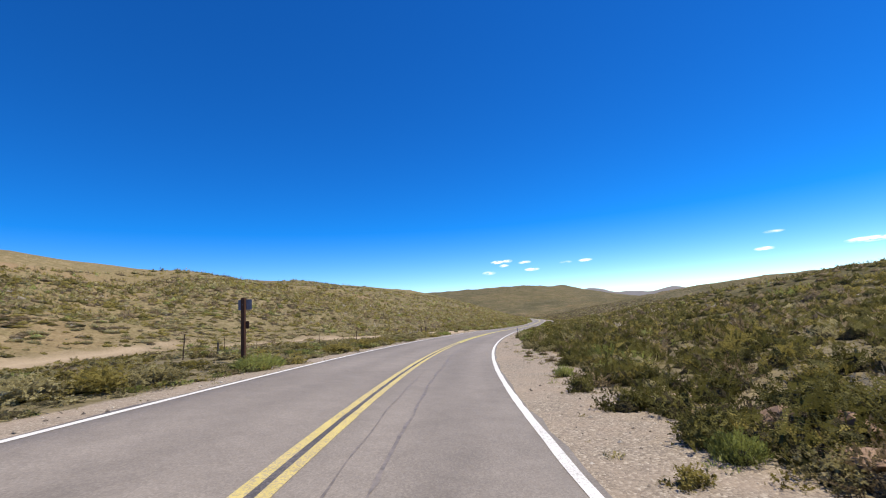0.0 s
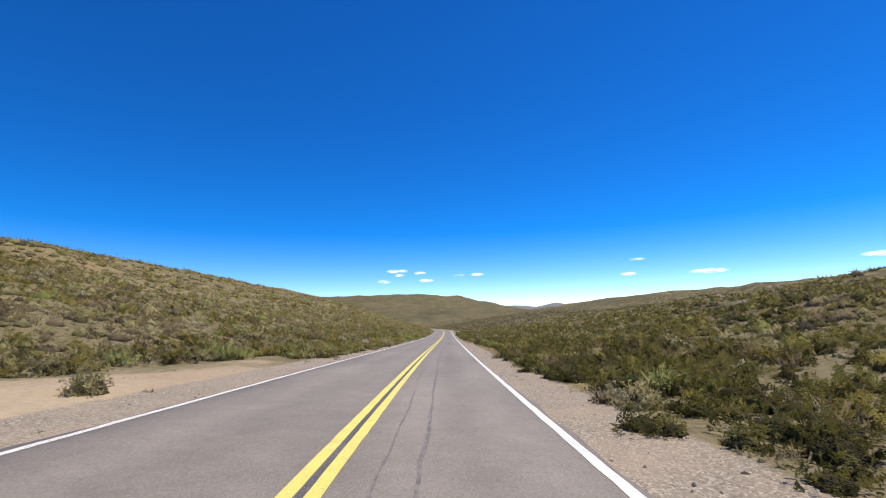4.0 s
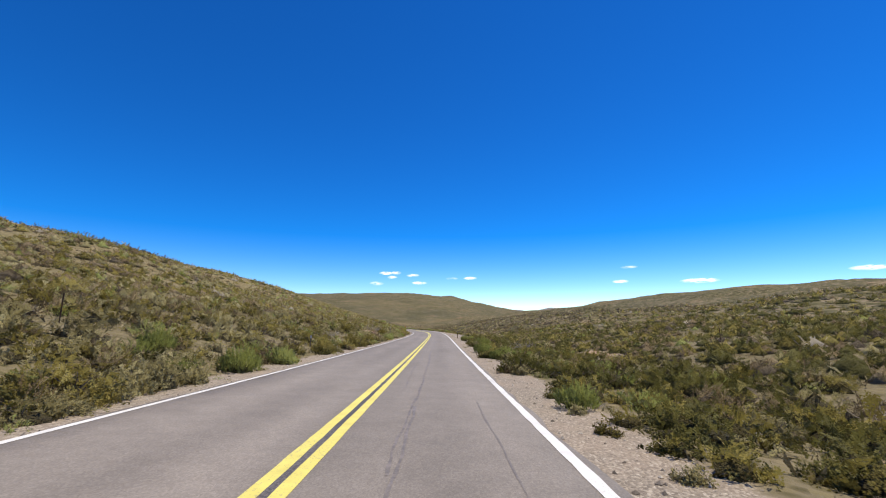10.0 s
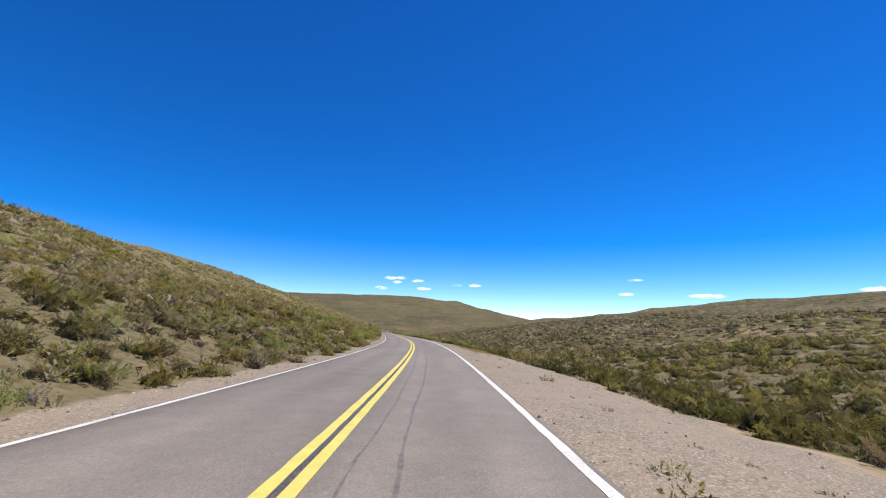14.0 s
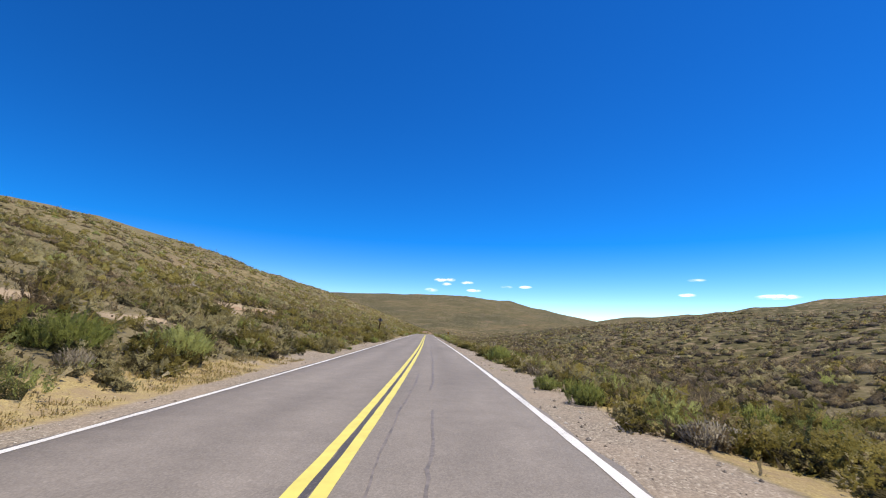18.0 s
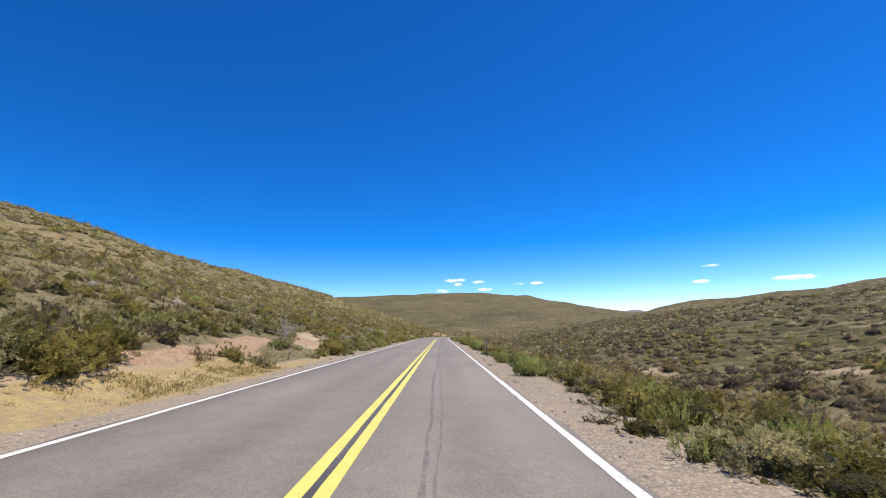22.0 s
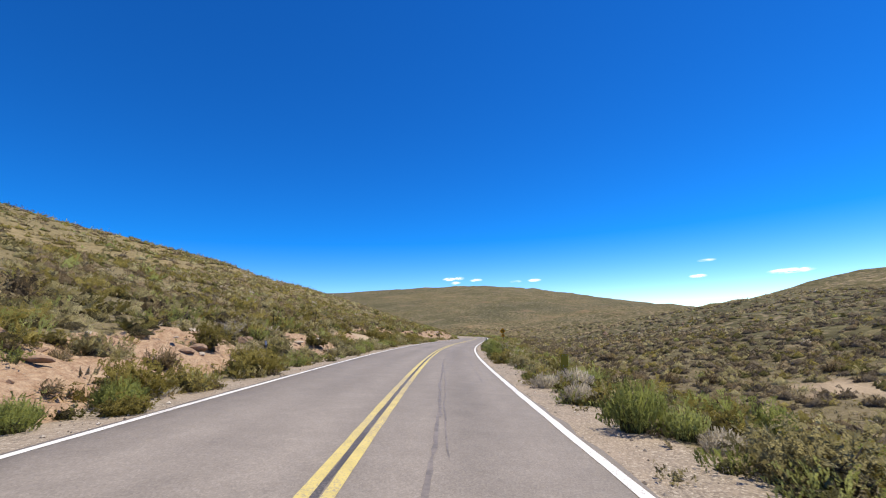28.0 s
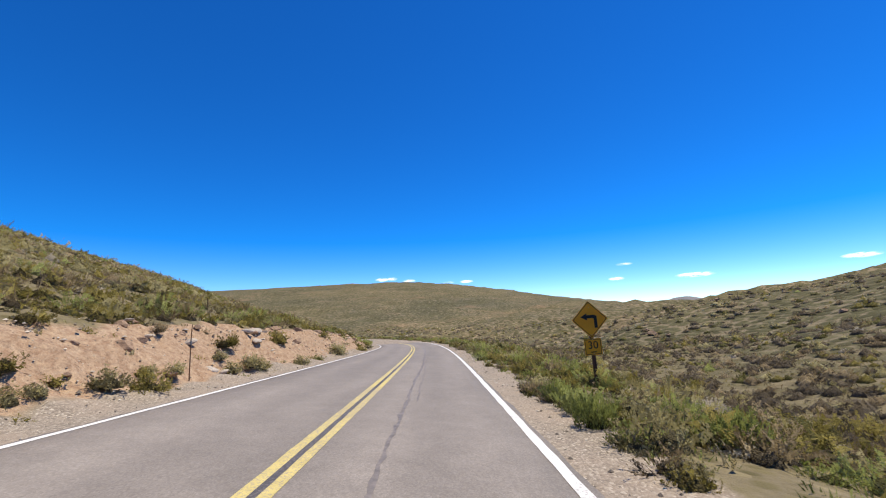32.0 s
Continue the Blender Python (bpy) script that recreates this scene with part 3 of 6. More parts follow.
def mesh_from(name, verts, faces_flat, size, mat, attrs=(), smooth=False, normals=None):
    """A mesh from numpy arrays; all faces have `size` corners."""
    me = bpy.data.meshes.new(name)
    nv, nf = len(verts), len(faces_flat) // size
    me.vertices.add(nv)
    me.vertices.foreach_set("co", np.ascontiguousarray(verts, np.float32).ravel())
    me.loops.add(nf * size)
    me.loops.foreach_set("vertex_index", np.ascontiguousarray(faces_flat, np.int32))
    me.polygons.add(nf)
    me.polygons.foreach_set("loop_start", np.arange(nf, dtype=np.int32) * size)
    me.polygons.foreach_set("loop_total", np.full(nf, size, np.int32))
    me.polygons.foreach_set("use_smooth", np.full(nf, smooth))
    for key, val in attrs:
        me.attributes.new(key, "FLOAT", "POINT").data.foreach_set("value", np.ascontiguousarray(val, np.float32))
    me.materials.append(mat)
    me.update(calc_edges=True)
    if normals is not None:
        me.normals_split_custom_set_from_vertices(np.ascontiguousarray(normals, np.float32))
    return me


def grid_faces(rows, cols):
    i = (np.arange(rows - 1)[:, None] * cols + np.arange(cols - 1)).ravel()
    return np.stack([i, i + 1, i + 1 + cols, i + cols], 1).ravel()


def ground_sheet():
    near = np.arange(-15.0, 13.01, 0.6)
    out = [13.0]
    while out[-1] < 3600:
        out.append(out[-1] * 1.085)
    left = -np.array([15.0 * 1.085 ** k for k in range(1, 66)])[::-1]
    cols = np.concatenate([left, near, out[1:]])
    ys = list(np.arange(-170, 800, 2.0))
    while ys[-1] < 4700:
        ys.append(ys[-1] + 2.0 * 1.07 ** (len(ys) - 485))
    ys = np.unique(np.round(np.concatenate([ys, np.arange(640, 720, 0.6), np.arange(574, 604, 0.7)]), 2))
    mid = np.interp(ys, RY[:I0 + 740], RX[:I0 + 740])
    x = mid[:, None] + cols
    y = np.repeat(ys[:, None], len(cols), 1)
    z, s, q = land(x, y)
    v = np.array(VERGE)
    clear = np.where(q < 0, np.interp(s, v[:, 0], v[:, 1]), np.interp(s, v[:, 0], v[:, 2]))
    gravel = np.clip(1.25 - np.maximum(np.where(q < 0, EDGE_L - q, q - EDGE_R) - np.clip(clear - 0.4, 0.8, np.where(q < 0, 1.5, 5.0)), 0) / 1.0, 0, 1)
    far = ease((np.abs(q) - 13) / 30)
    far = np.maximum(far, ease((y.ravel() - 800) / 80))
    bare = spots(BARE, s, q)
    cut = spots(CUTS, s, q)
    far = far * (1 - 0.92 * np.maximum(bare, cut))
    attrs = [("gravel", gravel), ("bare", bare), ("cut", cut), ("far", far), ("straw", spots(STRAW, s, q, 0.4)), ("dry", ease((-q - 8) / 8) * (1 - ease((y.ravel() - 760) / 120)))]
    me = mesh_from("ground", np.stack([x.ravel(), y.ravel(), z], 1), grid_faces(len(ys), len(cols)), 4, GROUND, attrs, True)
    return tagged(new("ground", me), "tan dry soil with gravel verges rolling up into scrub hills", "ground", kind="structure")


def strip(name, q0, q1, lift, mat, s0=-150, s1=880, step=1.5, ragged=0.0, seed=0, centre=None, thick=0.0, n=2):
    """A ribbon laid along the road between two offsets."""
    r = np.random.default_rng(seed)
    s = np.arange(s0, s1 + 0.01, step)
    mid = 0 if centre is None else centre(s)
    qs = [q0 + (q1 - q0) * k / (n - 1) + mid + (r.normal(0, ragged, len(s)) if k in (0, n - 1) else 0) for k in range(n)]
    if thick:
        qs = [qs[0] - 0.02] + qs + [qs[-1] + 0.02]
    rows = []
    for k, q in enumerate(qs):
        x, y, z = road_at(s, q * np.ones(len(s)))
        rows.append(np.stack([x, y, z + lift - (thick if thick and k in (0, len(qs) - 1) else 0)], 1))
    v = np.stack(rows, 1).reshape(-1, 3)
    lat = np.stack([q * np.ones(len(s)) for q in qs], 1).ravel()
    return mesh_from(name, v, grid_faces(len(s), len(qs)), 4, mat, [("lateral", lat)], True)


ground = ground_sheet()
road = tagged(new("road", strip("road", EDGE_L, EDGE_R, 0.0, ASPHALT, ragged=0.035, thick=0.16, n=12, step=1.0)),
              "sun-bleached grey asphalt two-lane road with crack seals", "road", kind="structure")


def road_part(name, mesh, label=""):
    ob = new(name, mesh)
    ob.parent = road
    return tagged(ob, label)


for s0, s1, paint, wide in ((-150, 42, OLD_YELLOW, 0.155), (42, 566, YELLOW, 0.172), (566, 880, OLD_YELLOW, 0.15)):
    for k, q0 in enumerate((YEL - 0.05 - wide, YEL + 0.05)):
        road_part("yellow_line", strip("yellow_line", q0, q0 + wide, 0.006, paint, s0, s1, 0.5, 0.0035, k + 1),
                  "worn double yellow centre line" if paint == YELLOW else "faded and chipped double yellow centre line")
road_part("dark_line", strip("dark_line", YEL - 0.05, YEL + 0.05, 0.005, TAR_LINE, -150, 880, 0.5, 0.012, 9), "dark grimy strip between the yellow lines")
road_part("edge_line", strip("edge_line", WHT_R - 0.083, WHT_R + 0.083, 0.006, WHITE, ragged=0.006, seed=3, step=0.5), "white edge line")
road_part("edge_line", strip("edge_line", WHT_L - 0.068, WHT_L + 0.068, 0.006, WHITE, ragged=0.006, seed=4, step=0.5), "white edge line")

# ---- scrub ----
def spray_tris(pos, way, length, width, r, face=None, flare=0.6):
    """Three-cornered sprays from pos along way; a share `flare` of them opens outwards, the rest ends in a point. Returns corners (3n, 3)."""
    n = len(pos)
    way = way / np.linalg.norm(way, axis=1)[:, None]
    side = np.cross(way, r.normal(size=(n, 3)) if face is None else face)
    side /= np.linalg.norm(side, axis=1)[:, None] + 1e-9
    side *= (width * 0.5)[:, None]
    tip = pos + way * length[:, None]
    skew = way * (length * r.uniform(-0.22, 0.22, n))[:, None]
    wide = (r.random(n) < flare)[:, None]
    a = np.where(wide, pos, tip)
    b = np.where(wide, tip, pos)
    return np.stack([a, b + side + skew, b - side - skew], 1).reshape(-1, 3)


def brush_form(kind, n, seed, leaf=1.0):
    """A bush about one unit in radius: leaf sprays as triangles (3n, 3)."""
    r = np.random.default_rng(seed)
    if kind == "tuft":
        a, t = r.uniform(0, 6.283, n), np.abs(r.normal(0, 0.5, n)).clip(0, 1.25)
        rad = r.uniform(0, 0.45, n) ** 0.8
        start = np.stack([rad * np.cos(a) * 0.9, rad * np.sin(a) * 0.9, np.zeros(n)], 1)
        a2 = a + r.normal(0, 0.6, n)
        way = np.stack([np.sin(t) * np.cos(a2), np.sin(t) * np.sin(a2), np.cos(t) * 0.95], 1)
        return spray_tris(start, way, r.uniform(0.45, 0.85, n), r.uniform(0.04, 0.09, n) * leaf, r, None, 0.15)
    if kind in ("green", "pale"):
        # upright wands that fan out of a low crown
        a, rad = r.uniform(0, 6.283, n), np.sqrt(r.uniform(0, 1, n)) * 0.74
        up = (1 - rad ** 2) * r.uniform(0.1, 0.66, n)
        start = np.stack([rad * np.cos(a), rad * np.sin(a), up], 1)
        way = np.stack([start[:, 0] * 0.9, start[:, 1] * 0.9, np.full(n, 0.85)], 1) + r.normal(0, 0.2, (n, 3))
        ln = r.uniform(0.2, 0.4, n) * (0.6 + 0.4 * leaf)
        return spray_tris(start, way, ln, ln * (0.36 if kind == "green" else 0.22) * leaf ** 0.5, r, None, 0.55)
    # uneven clumps of twigs that point outwards and up
    k = 9
    ca, ce = r.uniform(0, 6.283, k), np.arcsin(r.uniform(0.05, 0.98, k))
    cen = np.stack([np.cos(ce) * np.cos(ca), np.cos(ce) * np.sin(ca), np.sin(ce) * 0.85], 1) * r.uniform(0.45, 0.8, k)[:, None]
    p = cen[r.integers(0, k, n)] * 0.95 + r.normal(0, 0.17, (n, 3))
    p[:, 2] = np.abs(p[:, 2]) + 0.02
    out = p / np.linalg.norm(p, axis=1)[:, None]
    way = out * 0.85 + np.array([0, 0, 0.5]) + r.normal(0, 0.5, (n, 3))
    ln = r.uniform(0.15, 0.31, n) * leaf
    p = p - way / np.linalg.norm(way, axis=1)[:, None] * (ln * 0.3)[:, None]
    p[:, 2] = np.maximum(p[:, 2], 0.0)
    if kind == "brown":
        return spray_tris(p * 0.85, way, ln * 1.3, ln * 0.34, r, None, 0.4)
    # half of the sprays lie over the outside like thatch, half stand up
    flat = r.random(n) < 0.5
    way = np.where(flat[:, None], np.cross(out, r.normal(size=(n, 3))) + 0.4 * way, way)
    face = np.where(flat[:, None], out + r.normal(0, 0.25, (n, 3)), r.normal(size=(n, 3)))
    return spray_tris(p, way, ln, ln * 0.6, r, face, 0.8)


def brush_dome(rings, segs, seed, size):
    """A rough low mound with uneven sides, the bulk of a bush: corners and faces."""
    r = np.random.default_rng(seed)
    g = np.zeros((rings + 1, segs, 3))
    for i in range(rings + 1):
        e = 1.5 * i / rings
        for j in range(segs):
            a = 6.283 * (j + 0.5 * (i % 2)) / segs + r.normal(0, 0.12)
            rad = r.uniform(0.72, 1.12)
            g[i, j] = (math.cos(e) * math.cos(a) * rad, math.cos(e) * math.sin(a) * rad, (math.sin(e) * r.uniform(0.6, 0.95)) - (0.12 if i == 0 else 0))
    i, j = np.meshgrid(np.arange(rings), np.arange(segs), indexing="ij")
    k = (j + 1) % segs
    a, b, c, d = i * segs + j, i * segs + k, (i + 1) * segs + k, (i + 1) * segs + j
    return g.reshape(-1, 3) * size, np.concatenate([np.stack([a, b, c], 2).reshape(-1, 3), np.stack([a, c, d], 2).reshape(-1, 3)])


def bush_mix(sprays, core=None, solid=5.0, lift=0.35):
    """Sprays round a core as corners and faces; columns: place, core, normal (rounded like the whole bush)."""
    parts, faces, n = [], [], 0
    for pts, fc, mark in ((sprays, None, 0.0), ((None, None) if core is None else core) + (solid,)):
        if pts is None or len(pts) == 0:
            continue
        fc = np.arange(len(pts)).reshape(-1, 3) if fc is None else fc
        out = pts - np.array([0, 0, 0.12])
        out = out / (np.linalg.norm(out, axis=1)[:, None] + 1e-6) + np.array([0, 0, lift])
        if mark == 0.0:
            # one direction for each spray, a little at random, facing outwards
            out = out.reshape(-1, 3, 3).mean(1)
            out = out + np.random.default_rng(len(pts)).normal(0, 0.42, out.shape)
            face = np.cross(pts[1::3] - pts[0::3], pts[2::3] - pts[0::3])
            flip = (face * out).sum(1) < 0
            fc = np.where(flip[:, None], fc[:, ::-1], fc)
            out = np.repeat(out, 3, 0)
        out = out / np.linalg.norm(out, axis=1)[:, None]
        parts.append(np.column_stack([pts, np.full(len(pts), mark), out]))
        faces.append(fc + n)
        n += len(pts)
    return np.concatenate(parts), np.concatenate(faces)


def brush_stems(seed, n=7, pale=False):
    r = np.random.default_rng(seed)
    bm = bmesh.new()
    for _ in range(n):
        a, t = r.uniform(0, 6.283), r.uniform(0.2, 1.0)
        p, w, rad = Vector((0, 0, -0.06)), Vector((math.sin(t) * math.cos(a), math.sin(t) * math.sin(a), math.cos(t))), 0.035
        last = None
        for _k in range(4):
            u = w.orthogonal().normalized()
            v = w.cross(u).normalized()
            ring = [bm.verts.new(p + (u * math.cos(x) + v * math.sin(x)) * rad) for x in (0, 2.09, 4.19)]
            if last:
                for i in range(3):
                    bm.faces.new((last[i], last[(i + 1) % 3], ring[(i + 1) % 3], ring[i]))
            last = ring
            p = p + w * 0.24
            w = (w + Vector(r.normal(0, 0.28, 3))).normalized()
            rad *= 0.66
    me = bpy.data.meshes.new("stems")
    bm.to_mesh(me)
    bm.free()
    me.materials.append(WOODY)
    return me


CORE = {"sage": [0.62, 0.62, 0.60], "olive": [0.62, 0.62, 0.60], "green": [0.55, 0.55, 0.5], "brown": [0.5, 0.5, 0.5], "pale": [0.62, 0.62, 0.5], "dark": [0.6, 0.6, 0.58], "umber": [0.58, 0.58, 0.56]}
KINDS = ("sage", "olive", "green", "brown", "pale", "dark", "umber")
rng = np.random.default_rng(11)


def scatter(s0, s1, d0, d1, density, side, seed):
    """Scrub places between two distances from the asphalt on one side: s, q."""
    r = np.random.default_rng(seed)
    n = int((s1 - s0) * (d1 - d0) * density)
    s, d = r.uniform(s0, s1, n), r.uniform(d0, d1, n)
    return s, np.where(side > 0, EDGE_R + d, EDGE_L - d)


# how thick the scrub stands close by and which kinds lead: arc length, share kept left, right
COVER = [(-60, 0.95, 1.0), (60, 0.8, 1.0), (110, 0.95, 1.05), (270, 0.95, 1.0), (300, 0.9, 0.6), (340, 0.9, 1.0), (480, 0.85, 1.0), (580, 0.95, 1.0), (635, 1.0, 1.05), (652, 1.0, 1.05), (660, 0.45, 1.05), (720, 0.55, 1.0), (800, 0.9, 0.9)]


def thin(s, q, seed, patch=0.5):
    """Drops places on bare soil, the verge and in gaps between clumps."""
    r = np.random.default_rng(seed)
    c, v = np.array(COVER), np.array(VERGE)
    left = q < 0
    keep = np.where(left, np.interp(s, c[:, 0], c[:, 1]), np.interp(s, c[:, 0], c[:, 2]))
    far = ease((np.where(left, EDGE_L - q, q - EDGE_R) - 4.5) / 3)
    keep = keep + far * np.maximum(0.92 - keep, 0)
    keep = keep + (1 - 0.4 * far) * patch * np.where(left, 1.0, 0.6) * (wave(s, q, 21, (14, 0.5), (5, 0.4)) - 0.1)
    keep = keep - 0.62 * spots(OPEN, s, q) - 0.10 * left * ease((s - 420) / 40) * (1 - ease((s - 690) / 30)) * far - 0.4 * left * ease((s - 452) / 8) * (1 - ease((s - 480) / 8)) * (1 - far)
    keep = keep - 0.2 * ~left * ease((s - 430) / 40) * far
    verge = np.where(left, np.interp(s, v[:, 0], v[:, 1]), np.interp(s, v[:, 0], v[:, 2]))
    d = np.where(left, EDGE_L - q, q - EDGE_R) + wave(s, q, 22, (7, 0.35), (2.5, 0.25))
    ok = (r.random(len(s)) < keep) & (d > verge) & (r.random(len(s)) > 0.97 * np.maximum(spots(BARE, s, q, 0.2), 0.9 * spots(CUTS, s, q, 0.2)))
    return s[ok], q[ok]


def kinds_for(s, q, seed):
    """Picks the kind of each bush from where it stands."""
    r = np.random.default_rng(seed)
    d = np.where(q < 0, EDGE_L - q, q - EDGE_R)
    w = np.zeros((len(s), 7))
    tone = wave(s, q, 31, (30, 0.5), (11, 0.4))
    right = q > 0
    lush = right * (1 - ease((s - 300) / 80))
    w[:, 0] = 0.40 + 0.3 * tone - 0.32 * lush + 0.08 * ~right * ease((d - 8) / 10)
    w[:, 1] = 0.40 - 0.25 * tone + 0.25 * lush + 0.04 * ~right * ease((d - 5) / 8)
    w[:, 2] = 0.10 - 0.05 * ease((d - 5) / 5) + 0.18 * np.exp(-np.maximum(d - 1, 0) / 2.2) + 0.5 * right * ease((s - 550) / 40) * np.exp(-d / 4)
    w[:, 3] = 0.14 + 0.24 * ease((d - 6) / 6) * (1 - 0.6 * lush) + 0.12 * right * ease((s - 330) / 80) * ease((d - 5) / 5)
    w[:, 4] = 0.012 + 0.03 * np.exp(-d / 5) + 0.08 * right * ease((s - 500) / 50) * np.exp(-d / 4)
    w[:, 2] *= 1 - 0.65 * lush
    w[:, 1] -= 0.3 * lush
    w[:, 5] = 0.06 + 0.88 * lush * (1 - 0.35 * ease((d - 25) / 25)) + 0.16 * right * (1 - lush)
    gully = right * ease((s - 320) / 90) * ease((d - 6 - 2.5 * wave(s, q, 33, (25, 0.6))) / 6)
    w[:, 6] = 0.03 + 0.03 * right + 1.15 * gully
    w[:, 1] -= 0.2 * gully
    w[:, 2] *= 1 - 0.8 * gully
    w = np.clip(w, 0.004, None)
    cum = np.cumsum(w, 1) / w.sum(1)[:, None]
    return (r.random(len(s))[:, None] > cum).sum(1)


def stand(s, q, seed, lo, hi):
    """World places, radii, heights and turns for bushes at s, q."""
    r = np.random.default_rng(seed)
    x, y, _ = road_at(s, q)
    z, _, _ = land(x, y)
    rad = r.uniform(lo, hi, len(s)) * r.uniform(0.75, 1.1, len(s))
    low = 1 - 0.52 * (q < -6.6) * (1 - ease((s - 74) / 12)) * (1 - ease((-q - 45) / 20))
    return x, y, z, rad, rad * low * r.uniform(0.62, 0.98, len(s)), r.uniform(0, 6.283, len(s)), r.random(len(s))


def plant(name, label, forms, mat, x, y, z, rad, hgt, turn, tint, pick):
    """One mesh of many bushes."""
    vs, ts, cs, ns, fs, base = [], [], [], [], [], 0
    for k, (f, quads) in enumerate(forms):
        m = pick == k
        if not m.any():
            continue
        c, s_ = np.cos(turn[m])[:, None], np.sin(turn[m])[:, None]
        vx = (f[:, 0] * c - f[:, 1] * s_) * rad[m][:, None] + x[m][:, None]
        vy = (f[:, 0] * s_ + f[:, 1] * c) * rad[m][:, None] + y[m][:, None]
        vz = f[:, 2] * hgt[m][:, None] + (z[m] - 0.04)[:, None]
        vs.append(np.stack([vx, vy, vz], 2).reshape(-1, 3))
        ns.append(np.stack([f[:, 4] * c - f[:, 5] * s_, f[:, 4] * s_ + f[:, 5] * c, np.broadcast_to(f[:, 6], vx.shape)], 2).reshape(-1, 3))
        ts.append(np.repeat(tint[m], len(f)))
        cs.append(np.tile(f[:, 3], int(m.sum())))
        fs.append((quads[None] + (base + np.arange(int(m.sum())) * len(f))[:, None, None]).ravel())
        base += len(f) * int(m.sum())
    if not vs:
        return None
    v, t = np.concatenate(vs), np.concatenate(ts)
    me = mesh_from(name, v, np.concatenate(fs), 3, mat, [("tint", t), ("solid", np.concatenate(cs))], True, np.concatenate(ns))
    return tagged(new(name, me), label, "scrub", kind="stuff")


SCRUB_LABEL = {"sage": "grey-green sagebrush scattered over dry soil", "olive": "olive bitterbrush scattered over dry soil", "green": "green rabbitbrush along the road and slopes",
               "brown": "brown leafless brush on the slopes", "pale": "pale dead stems among the brush", "dark": "dark green bitterbrush crowding the roadside flat", "umber": "dark brown low sagebrush on the valley slope"}
SCRUB_NAME = {"sage": "sagebrush", "olive": "bitterbrush", "green": "rabbitbrush", "brown": "dry_brush", "pale": "dead_brush", "dark": "dark_bitterbrush", "umber": "low_sagebrush"}

close_s, close_q = [], []
for side, sd in ((-1, 41), (1, 42)):
    s, q = scatter(-12, 760, 0.8, 5.0, 1.2, side, sd)
    s, q = thin(s, q, sd + 5, 0.08)
    close_s.append(s), close_q.append(q)
close_s, close_q = np.concatenate(close_s), np.concatenate(close_q)
close_d = np.where(close_q < 0, EDGE_L - close_q, close_q - EDGE_R)
order = np.argsort(close_d + 0.8 * rng.random(len(close_d)))
single, rest = order[:30], order[30:]


def plant_all(s, q, seed, lo, hi, makers, near_small=False):
    kinds = kinds_for(s, q, seed)
    x, y, z, rad, hgt, turn, tint = stand(s, q, seed + 1, lo, hi)
    if near_small:
        d = np.where(q < 0, EDGE_L - q, q - EDGE_R)
        f = 0.76 + 0.24 * ease((d - 1.0) / 1.8)
        rad, hgt = rad * f, hgt * f
    for i, kind in enumerate(KINDS):
        m = kinds == i
        forms = makers(kind)
        pick = np.random.default_rng(seed + 9 + i).integers(0, len(forms), len(s))
        grow = {"green": 1.15, "pale": 0.8, "brown": 0.95}.get(kind, 1.0)
        plant(SCRUB_NAME[kind], SCRUB_LABEL[kind], forms, LEAVES[kind], x[m], y[m], z[m], rad[m], hgt[m] * grow, turn[m], tint[m], pick[m])


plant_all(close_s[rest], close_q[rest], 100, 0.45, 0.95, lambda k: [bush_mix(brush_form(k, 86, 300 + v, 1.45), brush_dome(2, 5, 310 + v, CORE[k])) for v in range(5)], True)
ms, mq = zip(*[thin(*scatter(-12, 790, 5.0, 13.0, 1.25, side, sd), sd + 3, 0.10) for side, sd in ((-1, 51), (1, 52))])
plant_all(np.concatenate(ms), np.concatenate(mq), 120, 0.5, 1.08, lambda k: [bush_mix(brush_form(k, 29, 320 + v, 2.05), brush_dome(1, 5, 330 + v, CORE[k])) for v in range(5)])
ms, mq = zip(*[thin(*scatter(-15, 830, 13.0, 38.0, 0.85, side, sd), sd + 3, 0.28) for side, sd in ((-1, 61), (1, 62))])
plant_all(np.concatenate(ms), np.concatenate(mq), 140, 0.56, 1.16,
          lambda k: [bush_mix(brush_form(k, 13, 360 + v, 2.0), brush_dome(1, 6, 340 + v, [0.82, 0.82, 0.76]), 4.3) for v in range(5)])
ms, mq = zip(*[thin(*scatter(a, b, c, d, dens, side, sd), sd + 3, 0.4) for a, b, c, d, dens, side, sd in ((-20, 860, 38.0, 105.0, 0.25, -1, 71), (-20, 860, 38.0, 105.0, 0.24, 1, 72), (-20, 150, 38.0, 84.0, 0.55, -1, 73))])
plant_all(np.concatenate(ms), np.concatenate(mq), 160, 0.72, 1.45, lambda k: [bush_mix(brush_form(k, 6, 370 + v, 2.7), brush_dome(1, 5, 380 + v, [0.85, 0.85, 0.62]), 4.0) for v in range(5)])

